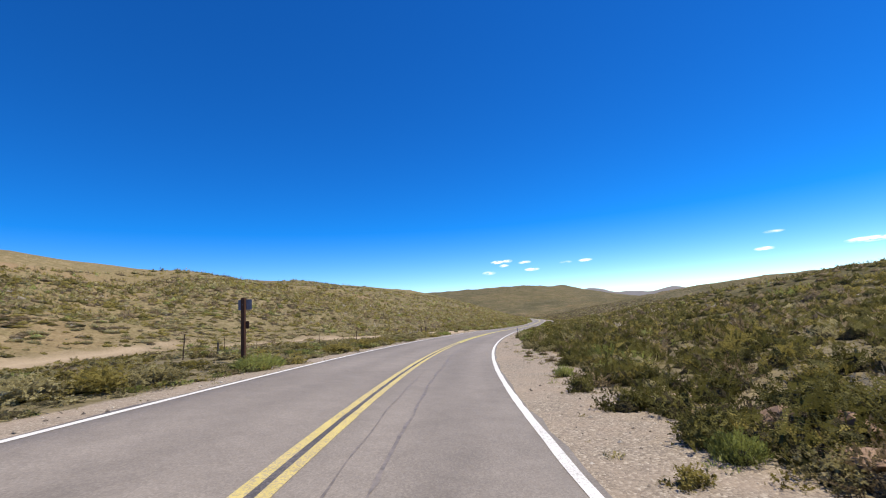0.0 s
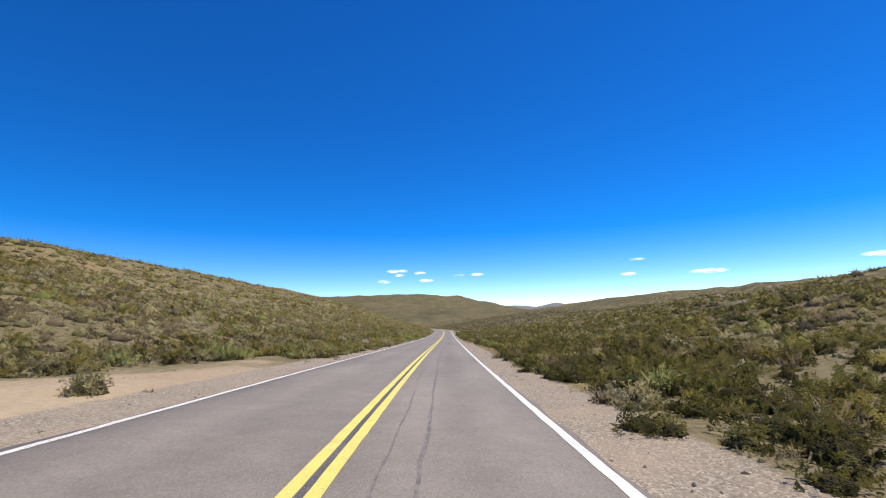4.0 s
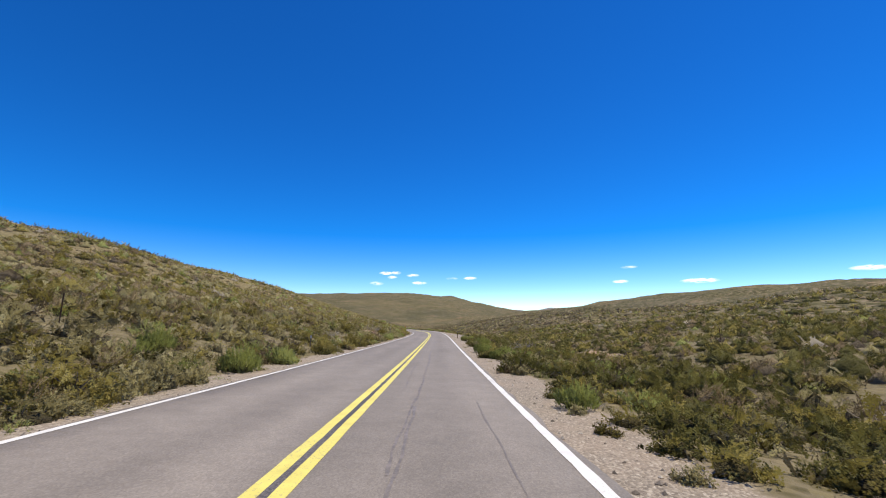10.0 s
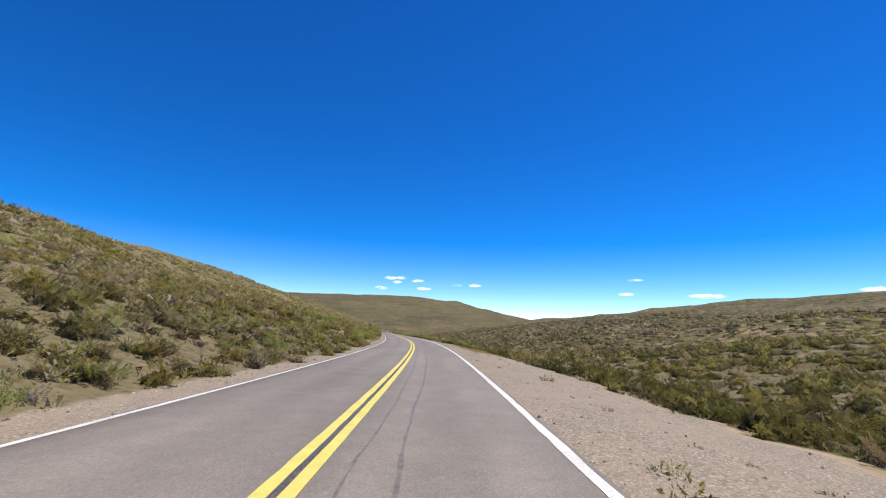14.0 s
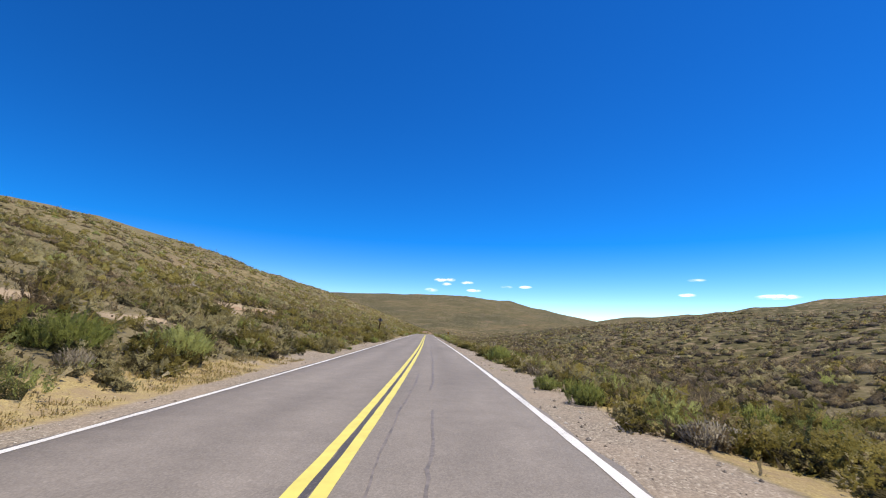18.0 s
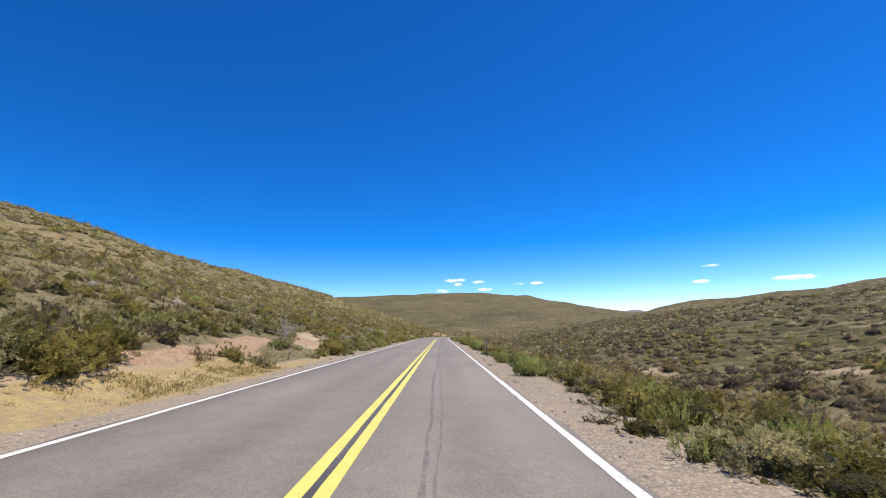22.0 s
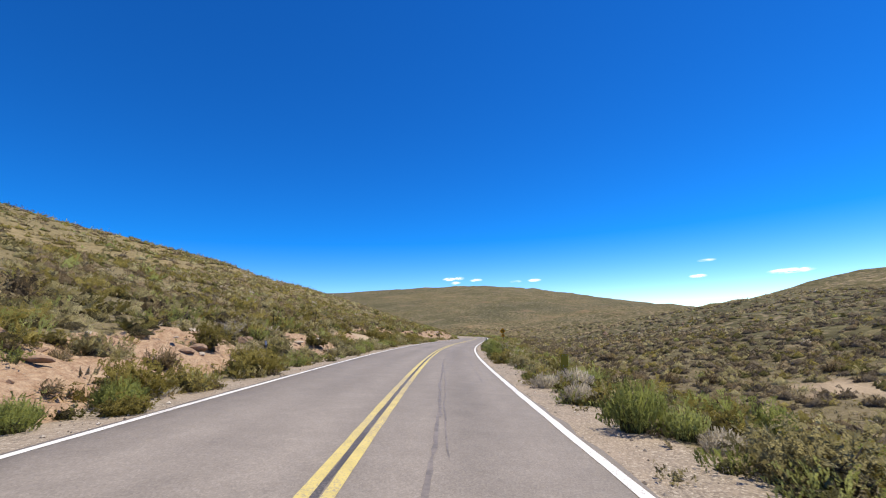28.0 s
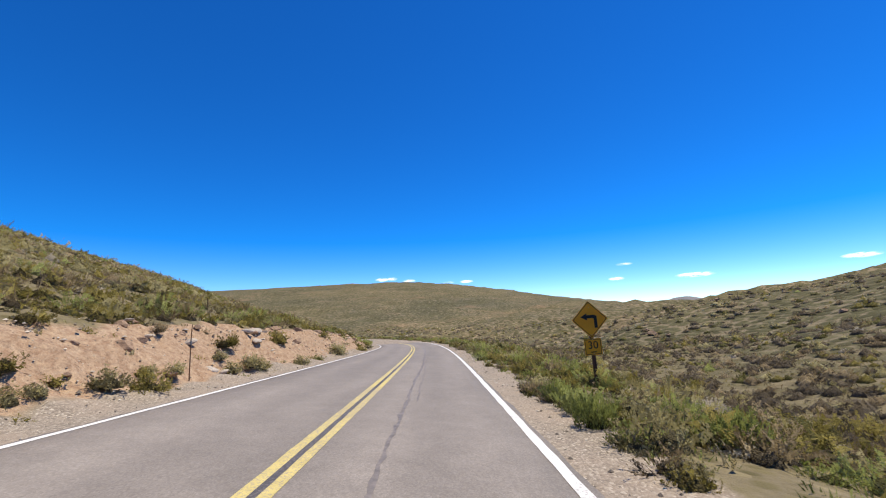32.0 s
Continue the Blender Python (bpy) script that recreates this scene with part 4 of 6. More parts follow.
# low shrublets and bunchgrass between the bushes
ms, mq = zip(*[thin(*scatter(-12, 780, 2.5, 30.0, 0.65, side, sd), sd + 3, 0.2) for side, sd in ((-1, 81), (1, 82))])
ss, sq = np.concatenate(ms), np.concatenate(mq)
x, y, z, rad, hgt, turn, tint = stand(ss, sq, 180, 0.2, 0.48)
pick = np.random.default_rng(181).integers(0, 6, len(ss))
for kind, lo, hi in (("brown", 0, 0.4), ("olive", 0.4, 0.75), ("sage", 0.75, 0.97), ("pale", 0.97, 1.01)):
    forms = [bush_mix(brush_form("sage", 8, 190 + v, 2.6)) for v in range(6)]
    u = np.random.default_rng(182).random(len(ss))
    m = (u >= lo) & (u < hi)
    plant(SCRUB_NAME[kind], SCRUB_LABEL[kind], forms, LEAVES[kind], x[m], y[m], z[m], rad[m], hgt[m] * 0.8, turn[m], tint[m], pick[m])

ms, mq = zip(*[thin(*scatter(-12, 780, 1.2, 34.0, dens, side, sd), sd + 3, 0.1) for side, sd, dens in ((-1, 85, 1.8), (1, 86, 0.6))])
gs, gq = thin(*scatter(430, 640, 5.0, 36.0, 0.9, 1, 90), 93, 0.1)
ss, sq = np.concatenate([*ms, gs]), np.concatenate([*mq, gq])
x, y, z, rad, hgt, turn, tint = stand(ss, sq, 186, 0.28, 0.55)
plant("bunchgrass", "straw-coloured bunchgrass tufts between the bushes", [bush_mix(brush_form("tuft", 5, 520 + v, 3.5)) for v in range(6)], BUNCH_GRASS,
      x, y, z, rad, hgt * 0.85, turn, tint, np.random.default_rng(187).integers(0, 6, len(ss)))

# small plants that have seeded themselves on the gravel
vs, vq = zip(*[scatter(-8, 730, 0.35, 3.4, 0.16, side, sd) for side, sd in ((-1, 87), (1, 88))])
vs, vq = np.concatenate(vs), np.concatenate(vq)
es, eq = scatter(12, 42, 1.3, 5.0, 1.5, 1, 89)
vs, vq = np.concatenate([vs, es]), np.concatenate([vq, eq])
x, y, z, rad, hgt, turn, tint = stand(vs, vq, 188, 0.10, 0.30)
pick = np.random.default_rng(189).integers(0, 12, len(vs))
for i, kind in enumerate(("sage", "olive", "brown", "green")):
    forms = [bush_mix(brush_form(kind, 46, 540 + v, 1.5), brush_dome(1, 5, 545 + v, [0.45, 0.45, 0.4])) for v in range(3)]
    m = pick // 3 == i
    plant(SCRUB_NAME[kind], "small plants rooted in the gravel verge", forms, LEAVES[kind], x[m], y[m], z[m], rad[m], hgt[m], turn[m], tint[m], pick[m] % 3)

# the bushes right beside the asphalt, each a thing of its own
BUSH_LABEL = {"sage": "grey-green sagebrush beside the gravel verge", "olive": "low olive bitterbrush beside the gravel verge", "green": "bright green rabbitbrush beside the gravel verge",
              "brown": "leafless brown bush beside the gravel verge", "pale": "bleached dead bush beside the gravel verge", "dark": "dense dark green bitterbrush beside the gravel verge", "umber": "dark brown low sagebrush beside the gravel verge"}
models = {}
for kind in KINDS:
    for v in range(3):
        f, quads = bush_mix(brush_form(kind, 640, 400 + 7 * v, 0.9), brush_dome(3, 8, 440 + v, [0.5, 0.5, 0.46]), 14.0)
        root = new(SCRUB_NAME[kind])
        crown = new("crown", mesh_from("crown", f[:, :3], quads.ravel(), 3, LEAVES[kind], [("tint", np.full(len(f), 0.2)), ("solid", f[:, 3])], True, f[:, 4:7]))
        stem = new("stems", brush_stems(430 + v))
        crown.parent, stem.parent = root, root
        tagged(root, BUSH_LABEL[kind], "bush", "roadside bushes")
        models[kind, v] = root
kinds = kinds_for(close_s[single], close_q[single], 200)
x, y, z, rad, hgt, turn, tint = stand(close_s[single], close_q[single], 201, 0.42, 0.8)
used = set()
for i in range(len(single)):
    key = (KINDS[kinds[i]], int(tint[i] * 3) % 3)
    m = Matrix.LocRotScale((x[i], y[i], z[i] - 0.03), Euler((0, 0, turn[i])), (rad[i], rad[i], hgt[i]))
    if key in used:
        ob = copy_thing(models[key], Matrix.Identity(4))
    else:
        ob = models[key]
        used.add(key)
    ob.matrix_basis = m


# ---- grass along the verges ----
def grass(name, label, mat, zones, per, seed, h):
    r = np.random.default_rng(seed)
    forms = [bush_mix(brush_form("tuft", 8, 500 + v, 1.9)) for v in range(6)]
    S, Q = [], []
    for s0, s1, q0, q1, dens in zones:
        n = int((s1 - s0) * abs(q1 - q0) * dens * per)
        s, q = r.uniform(s0, s1, n), r.uniform(min(q0, q1), max(q0, q1), n)
        ok = wave(s, q, seed, (6, 0.5), (2.2, 0.4)) + r.normal(0, 0.2, n) > -0.1
        S.append(s[ok]), Q.append(q[ok])
    s, q = np.concatenate(S), np.concatenate(Q)
    x, y, z, rad, hgt, turn, tint = stand(s, q, seed + 1, h * 0.7, h * 1.2)
    return plant(name, label, forms, mat, x, y, z, rad, hgt, turn, tint, r.integers(0, 6, len(s)))


grass("dry_grass", "tufts of yellow dry grass along the gravel verge", GRASS,
      [(118, 152, 4.1, 5.7, 1.7), (150, 166, 3.5, 5.0, 1.6), (95, 118, 4.0, 5.2, 0.8), (328, 352, 4.4, 7.2, 1.8), (345, 376, -9.2, -6.6, 2.2), (368, 392, -8.0, -6.3, 3.2), (395, 410, 4.0, 5.5, 0.8), (446, 474, -8.6, -6.6, 3.0), (430, 455, 4.0, 6.0, 0.9),
       (475, 495, -8.5, -7.2, 0.5), (500, 515, -8.3, -7, 0.5), (515, 530, -8.6, -7.2, 1.2), (455, 472, -8.6, -6.8, 1.0), (640, 700, 4.5, 9, 0.25), (520, 545, 4, 5.2, 0.4)], 22, 61, 0.22)
grass("green_grass", "rank green grass along the road edge", GREEN_GRASS,
      [(575, 720, 3.6, 6.5, 0.65), (660, 720, 5.5, 9.0, 0.5), (475, 560, 4.2, 6.0, 0.35), (215, 262, 4.0, 6.5, 0.5), (20, 60, -9, -7.2, 0.5), (180, 230, -8.2, -6.9, 0.3), (560, 640, -8, -7, 0.25)], 13, 62, 0.30)

# ---- bushes that stand out along the verges: arc length, offset, radius, kind ----
STRETCH_A = [(5.2, 5, 0.42, "sage"), (5.4, 3.5, 0.28, "olive"), (6.1, 4.5, 0.39, "green"), (6.7, 5.7, 0.19, "olive"), (6.9, 5.1, 0.44, "olive"), (7.1, 6.7, 0.66, "olive"), (7.2, 4.7, 0.63, "olive"), (7.6, 4.9, 0.71, "olive"), (9.3, 7.6, 0.82, "olive"), (9.8, 4.4, 0.63, "olive"), (10, -8.5, 1.04, "olive"), (10.2, 6.4, 0.78, "olive"), (11.3, -8.3, 1.1, "olive"), (12.6, -7.8, 1.03, "sage"), (12.7, 4.2, 0.53, "olive"), (13.3, 6.5, 0.71, "olive"), (16.2, 4.5, 0.39, "green"), (17.3, -6.8, 1.16, "green"), (19.7, -7, 1.35, "olive"), (20.2, 5.5, 0.6, "olive"), (27, 5.2, 0.34, "brown"), (27.7, -7, 1.35, "olive"), (28.1, 7.5, 0.67, "olive"), (28.3, 4.5, 0.27, "olive")]
STRETCH_B = [(29.2, 7.4, 0.72, "olive"), (29.9, 6.1, 0.5, "sage"), (30.5, -8.6, 1.04, "olive"), (33, -8.6, 1.02, "olive"), (33.9, 4.9, 0.64, "sage"), (35.2, -8.1, 1.1, "olive"), (39.7, -7.6, 1.35, "olive"), (46.2, 5.2, 0.49, "green"), (47.9, 4.7, 0.33, "green"), (48, 6, 0.83, "olive"), (50.1, 5.2, 0.6, "green"), (51.1, -8.6, 1.11, "sage"), (51.2, 4.8, 0.67, "sage"), (51.4, -7.3, 0.23, "green"), (53.6, -11.4, 1.2, "sage"), (54, -7.5, 1.05, "olive"), (55.2, 4.3, 0.6, "olive"), (57.1, 5.6, 0.38, "sage"), (57.3, -7, 1.35, "olive"), (57.5, 4.8, 0.7, "sage"), (62, -7.2, 1.35, "olive"), (63, 4.1, 0.57, "sage"), (64.4, -7.1, 0.77, "green"), (66.3, -6.7, 0.93, "green")]
STRETCH_C = [(67.5, 4, 0.32, "olive"), (67.7, 5.9, 0.63, "olive"), (68.3, 5.5, 0.6, "green"), (69.1, -8.1, 0.53, "green"), (69.8, 4.8, 0.64, "sage"), (70.2, -7.1, 0.59, "sage"), (70.9, -8.3, 0.54, "olive"), (71.1, -6.9, 0.18, "olive"), (71.3, -8.6, 0.85, "sage"), (71.3, -7, 0.21, "olive"), (71.3, 6.6, 0.88, "olive"), (71.9, -8, 0.53, "green"), (72.3, 4.6, 0.39, "pale"), (73.2, 10.6, 1.12, "sage"), (74, 4.8, 0.53, "sage"), (74.7, -12.2, 1.16, "olive"), (77.3, 4.7, 0.48, "olive"), (80.5, -9.6, 0.84, "olive"), (81.7, 4.7, 0.73, "olive"), (83.9, -8.6, 0.59, "sage"), (92.7, 4.8, 0.76, "sage"), (93.4, -8.2, 0.71, "sage"), (129.2, 6.1, 0.55, "green"), (129.6, 6.6, 0.67, "olive")]
STRETCH_D = [(130.1, 6, 0.64, "olive"), (130.9, 5.6, 0.71, "olive"), (131.7, -7.5, 0.5, "green"), (132.3, 5.4, 0.5, "green"), (132.8, 5.6, 0.71, "green"), (132.9, -7.4, 0.86, "olive"), (132.9, 7.3, 0.77, "olive"), (134.5, -6.8, 1.09, "olive"), (134.8, -7.4, 0.94, "olive"), (136.9, -9.4, 0.6, "pale"), (137.4, 5.2, 0.26, "brown"), (138, -6.6, 0.87, "olive"), (138.4, -12.5, 0.67, "pale"), (138.7, 5.3, 0.38, "green"), (141.1, -6.7, 0.93, "olive"), (145.1, 5.6, 0.81, "green"), (148.7, -6.8, 1.13, "olive"), (169.6, 3.7, 0.23, "brown"), (171.2, 5.2, 0.56, "sage"), (171.7, 7, 0.79, "sage"), (173.5, 4.8, 0.74, "olive"), (174.3, -7.7, 0.97, "green"), (176, 4.5, 0.8, "olive"), (176, 10, 1.16, "olive")]
STRETCH_E = [(176.1, -7.4, 0.88, "olive"), (176.9, -6.5, 0.66, "green"), (190, 4.6, 0.65, "olive"), (191.4, 3.5, 0.31, "olive"), (191.5, 7, 0.76, "olive"), (191.7, 4.4, 0.48, "olive"), (191.8, 3.5, 0.33, "olive"), (192.2, 4.4, 0.46, "olive"), (193.7, -7.3, 0.99, "olive"), (193.9, 6.3, 0.85, "olive"), (194.4, 3.8, 0.71, "green"), (195.4, 3.7, 0.53, "sage"), (195.6, -7.1, 0.97, "olive"), (196.9, 6.5, 0.98, "olive"), (198, -6.9, 0.88, "olive"), (198.4, 3.5, 0.3, "green"), (199.2, -6.4, 0.53, "green"), (201, -6.5, 0.72, "green"), (201.3, 13, 1.35, "pale"), (210.5, 3.5, 0.26, "sage"), (211, 5.5, 0.39, "olive"), (211.9, 4, 0.29, "olive"), (212.9, 3.5, 0.29, "olive"), (214.4, -6.9, 1.22, "olive")]
STRETCH_F = [(214.4, 7.2, 0.73, "sage"), (214.8, 3.5, 0.24, "sage"), (215.5, -6.7, 0.91, "sage"), (215.5, 3.7, 0.57, "green"), (217, -6.6, 0.87, "olive"), (217.1, 3.5, 0.22, "olive"), (218.3, -6.5, 0.58, "sage"), (221.8, -6.6, 0.86, "green"), (222, -9.8, 0.75, "green"), (224.1, 4, 1.05, "olive"), (225.9, -6.6, 0.76, "green"), (230.8, 5, 0.63, "olive"), (232.1, 4.5, 0.47, "sage"), (232.8, 4.1, 0.57, "green"), (233.5, 3.7, 0.53, "olive"), (234.1, -6.7, 0.93, "olive"), (235, 4.9, 0.74, "green"), (235.4, 4.1, 0.71, "olive"), (235.6, 4.7, 0.79, "olive"), (236.2, 8.2, 0.52, "olive"), (236.4, 3.8, 0.72, "green"), (236.7, -6.4, 0.41, "sage"), (237.1, -7.7, 0.93, "olive"), (239.2, 3.8, 0.75, "green")]
STRETCH_G = [(240.6, -6.6, 0.77, "olive"), (245.9, -6.7, 1.04, "olive"), (252.2, 5.0, 1.1, "green"), (252.2, 6.1, 0.59, "olive"), (252.6, 4.2, 0.43, "olive"), (254.1, 4.1, 0.59, "olive"), (255.3, -7.4, 1, "olive"), (256.5, 7.9, 0.95, "olive"), (256.6, -7, 0.69, "sage"), (258, 4.2, 0.58, "olive"), (259.1, -10.3, 1.35, "olive"), (260.3, -8.2, 1.25, "sage"), (261.3, -7.3, 0.67, "olive"), (261.5, -6.5, 0.68, "olive"), (263.7, -11.7, 1.35, "olive"), (269.1, 4.2, 0.71, "green"), (270, -6.6, 0.88, "green"), (272.4, 5.8, 0.25, "sage"), (272.6, 5, 0.55, "olive"), (274.2, 4.6, 0.44, "olive"), (274.5, 4.8, 0.48, "olive"), (275, -7.1, 0.3, "olive"), (276.4, -7.7, 0.64, "brown"), (277.3, 10.9, 0.65, "olive")]
STRETCH_H = [(278, -7.8, 0.83, "olive"), (278.1, 9, 1.19, "olive"), (278.8, 5.7, 0.63, "green"), (278.9, -6.6, 0.81, "sage"), (280.2, -6.4, 0.45, "sage"), (280.8, -9.4, 1.35, "olive"), (281.1, 12.3, 1.15, "olive"), (282, -9.5, 1.35, "olive"), (282.2, -7.5, 0.69, "green"), (282.4, 5.9, 0.48, "green"), (282.9, -6.5, 0.65, "green"), (283.3, 6.2, 0.51, "olive"), (285.5, -8.5, 1.35, "olive"), (285.5, -6.6, 0.76, "sage"), (285.7, 11.6, 1.05, "olive"), (286, -6.6, 0.78, "sage"), (288.6, 11, 1.08, "olive"), (291.3, -6.5, 0.72, "green"), (292.8, -6.7, 1.05, "olive"), (336.3, -6.6, 0.3, "brown"), (337.8, -7.5, 0.56, "olive"), (337.9, -8.3, 1.2, "olive"), (338.6, 5.4, 0.48, "green"), (339.7, -7.1, 0.51, "olive")]
STRETCH_I = [(340.2, -7.4, 0.79, "olive"), (340.5, -8.4, 0.81, "brown"), (341.1, -6.4, 0.43, "sage"), (341.6, -6.4, 0.44, "sage"), (342.3, -7.9, 0.93, "green"), (343.5, 5.5, 0.57, "olive"), (345, -11.5, 0.86, "brown"), (346, -14.5, 1.35, "green"), (347.3, -8.1, 0.84, "green"), (347.8, -8.1, 0.86, "green"), (347.9, 18.8, 1.35, "olive"), (348.7, 5.6, 0.77, "green"), (349.3, -8.8, 1.35, "green"), (349.6, 16.4, 1.35, "olive"), (349.8, 5.5, 0.64, "olive"), (351.6, 15, 1.35, "olive"), (353, 13.3, 1.35, "olive"), (353.2, -12.8, 1.35, "green"), (354.1, -11.1, 1.35, "olive"), (354.2, 4.8, 0.69, "olive"), (355.5, -8.2, 1, "green"), (357.5, 5.1, 0.82, "olive"), (357.9, 9.3, 0.57, "green"), (358, -7.6, 0.18, "olive")]
STRETCH_J = [(358.1, -8.4, 1.31, "olive"), (358.5, 5.9, 0.85, "olive"), (358.8, -7.8, 0.45, "sage"), (359.2, -8.5, 1.35, "green"), (359.4, 5.2, 0.73, "olive"), (359.5, 4.4, 0.6, "green"), (359.5, 10.7, 1, "sage"), (359.9, -8.2, 0.98, "olive"), (360.9, 4.4, 0.91, "sage"), (362.1, -8.5, 1.35, "olive"), (363.2, -7.9, 0.64, "olive"), (368.1, -8, 0.71, "olive"), (376.2, 5.6, 0.74, "olive"), (376.9, 4.8, 0.52, "pale"), (376.9, 7.2, 0.71, "olive"), (378.5, -8.6, 0.42, "olive"), (378.9, 4.3, 0.48, "sage"), (379.6, 7.5, 0.58, "green"), (380.1, -7.8, 0.48, "sage"), (380.2, -8.6, 0.49, "pale"), (380.8, 4, 0.58, "green"), (381, -9.6, 1.23, "green"), (381.4, -7.6, 0.18, "olive"), (383.1, -8.3, 1.13, "olive")]
STRETCH_K = [(383.7, -12.8, 0.44, "brown"), (383.7, 3.7, 0.45, "green"), (384.5, -8.6, 1.35, "green"), (389.5, 17.5, 1.35, "olive"), (390.6, -8.4, 1.26, "olive"), (395.8, 6, 0.56, "olive"), (396.7, 5.1, 0.56, "olive"), (398, -6.2, 0.15, "green"), (398.1, -6.2, 0.16, "green"), (398.3, -7.9, 0.78, "olive"), (398.5, 4.4, 0.82, "green"), (398.6, -6.9, 0.4, "sage"), (399, -7.3, 0.76, "olive"), (399.7, -6.8, 1.12, "sage"), (401, 18.2, 1.35, "brown"), (403.2, -7.5, 1.1, "olive"), (403.5, 11.4, 1.1, "olive"), (404.1, -6.2, 0.21, "green"), (404.4, 5.2, 0.91, "green"), (404.5, 3.9, 0.82, "olive"), (415.9, 4.4, 0.43, "olive"), (416.2, 5.4, 0.49, "sage"), (416.3, 6.3, 0.42, "olive"), (418.7, 5.7, 0.79, "olive")]
STRETCH_L = [(418.9, -7.8, 0.65, "sage"), (419.2, 4.5, 0.67, "olive"), (419.8, -7.6, 1.07, "olive"), (420.3, 8.7, 1, "olive"), (421.8, -6.5, 0.64, "green"), (422.1, 4.1, 0.81, "olive"), (422.8, -7.2, 0.84, "olive"), (423.6, -9, 1.3, "olive"), (425.3, -6.3, 0.34, "sage"), (427.7, -7.6, 1.35, "olive"), (428.1, -6.4, 0.48, "sage"), (430.4, -7, 1.35, "olive"), (430.7, 4.6, 0.89, "olive"), (436.6, 4.9, 0.89, "olive"), (438.5, -6.4, 0.52, "sage"), (438.5, 4.8, 0.68, "olive"), (438.9, -6.5, 0.61, "sage"), (439.7, 8.5, 0.61, "pale"), (440, -6.4, 0.42, "olive"), (440.4, -6.4, 0.51, "olive"), (440.4, 4.3, 0.6, "olive"), (441.6, -9.7, 0.98, "olive"), (442.7, -8.5, 1.07, "olive"), (443.2, -6.6, 0.88, "sage")]
STRETCH_M = [(447.4, 5.2, 0.52, "sage"), (449.2, -7.8, 0.37, "green"), (449.2, 5.2, 0.57, "olive"), (451.4, 5.1, 0.52, "green"), (455.5, -8.2, 0.97, "olive"), (456.9, 5.4, 0.54, "olive"), (457, 4.4, 0.65, "sage"), (458.3, 4.5, 0.4, "sage"), (461.2, 4.6, 0.74, "olive"), (462.1, -9.1, 1.35, "olive"), (468.1, -8.8, 0.63, "brown"), (469.9, -8.6, 0.83, "olive"), (470.2, 3.9, 0.82, "green"), (471.1, -7.5, 0.74, "sage"), (477.3, 5.4, 0.39, "pale"), (477.4, 4.7, 0.68, "green"), (478.8, 4, 0.58, "green"), (480.6, -7.5, 0.33, "green"), (482.5, -6.3, 0.24, "olive"), (482.8, -7.4, 1.08, "olive"), (484.5, -6.3, 0.38, "olive"), (485.3, -7.6, 1.35, "olive"), (491, 25.3, 1.1, "umber"), (492, 22, 1.0, "umber"), (484.3, 25.3, 1.15, "umber"), (487.5, 19.6, 0.8, "dark"), (497.3, 4.8, 0.7, "pale")]
STRETCH_N = [(498.6, 4.9, 0.6, "olive"), (499.2, 4.1, 0.57, "green"), (500.4, -7.6, 0.79, "olive"), (501.4, -6.8, 0.68, "olive"), (501.5, 4.3, 0.52, "pale"), (502.1, 25.3, 1.35, "brown"), (503.5, -6.6, 0.84, "green"), (505.4, -11.6, 1.19, "olive"), (505.5, 4.5, 0.99, "green"), (510.9, -7.5, 1.11, "olive"), (518.2, 5.5, 0.21, "pale"), (519.4, 4.3, 0.84, "olive"), (519.4, 5.8, 0.4, "sage"), (519.6, 6.6, 0.47, "pale"), (519.9, 4.6, 0.9, "olive"), (520.4, 5.6, 0.62, "olive"), (521.2, -7.5, 0.44, "sage"), (521.8, -8.2, 1.29, "olive"), (522.8, -8.1, 0.45, "brown"), (522.8, 5.3, 0.56, "olive"), (522.9, -9.8, 1.23, "olive"), (523.1, 4, 0.71, "olive"), (523.4, -7.2, 0.64, "sage"), (523.5, 4.1, 0.74, "olive")]
STRETCH_O = [(525.5, -9.4, 1.05, "olive"), (525.6, 3.9, 0.64, "olive"), (526.2, -7.4, 0.85, "olive"), (526.6, -11.5, 0.94, "pale"), (527.3, -10.5, 1.32, "green"), (530, 3.9, 0.86, "olive"), (530.6, -10, 1.07, "pale"), (531.4, -8.9, 1.11, "sage"), (532.3, -7.3, 1.02, "olive"), (532.7, -6.7, 1.04, "olive"), (534.3, -6.6, 0.8, "olive"), (535.5, -9.6, 1.02, "sage"), (542.2, 18.3, 1.35, "pale"), (550.2, 26.5, 1.35, "olive"), (579.6, 4.8, 0.98, "sage"), (581.1, 4.4, 0.34, "pale"), (581.3, -6.6, 0.43, "green"), (581.4, 4.6, 0.4, "pale"), (581.8, -7.1, 0.46, "green"), (581.9, 4.3, 0.43, "green"), (582.5, 3.7, 0.67, "green"), (583.5, -6.5, 0.59, "green"), (584.4, -7.1, 1, "olive"), (584.5, -9.7, 0.28, "brown")]
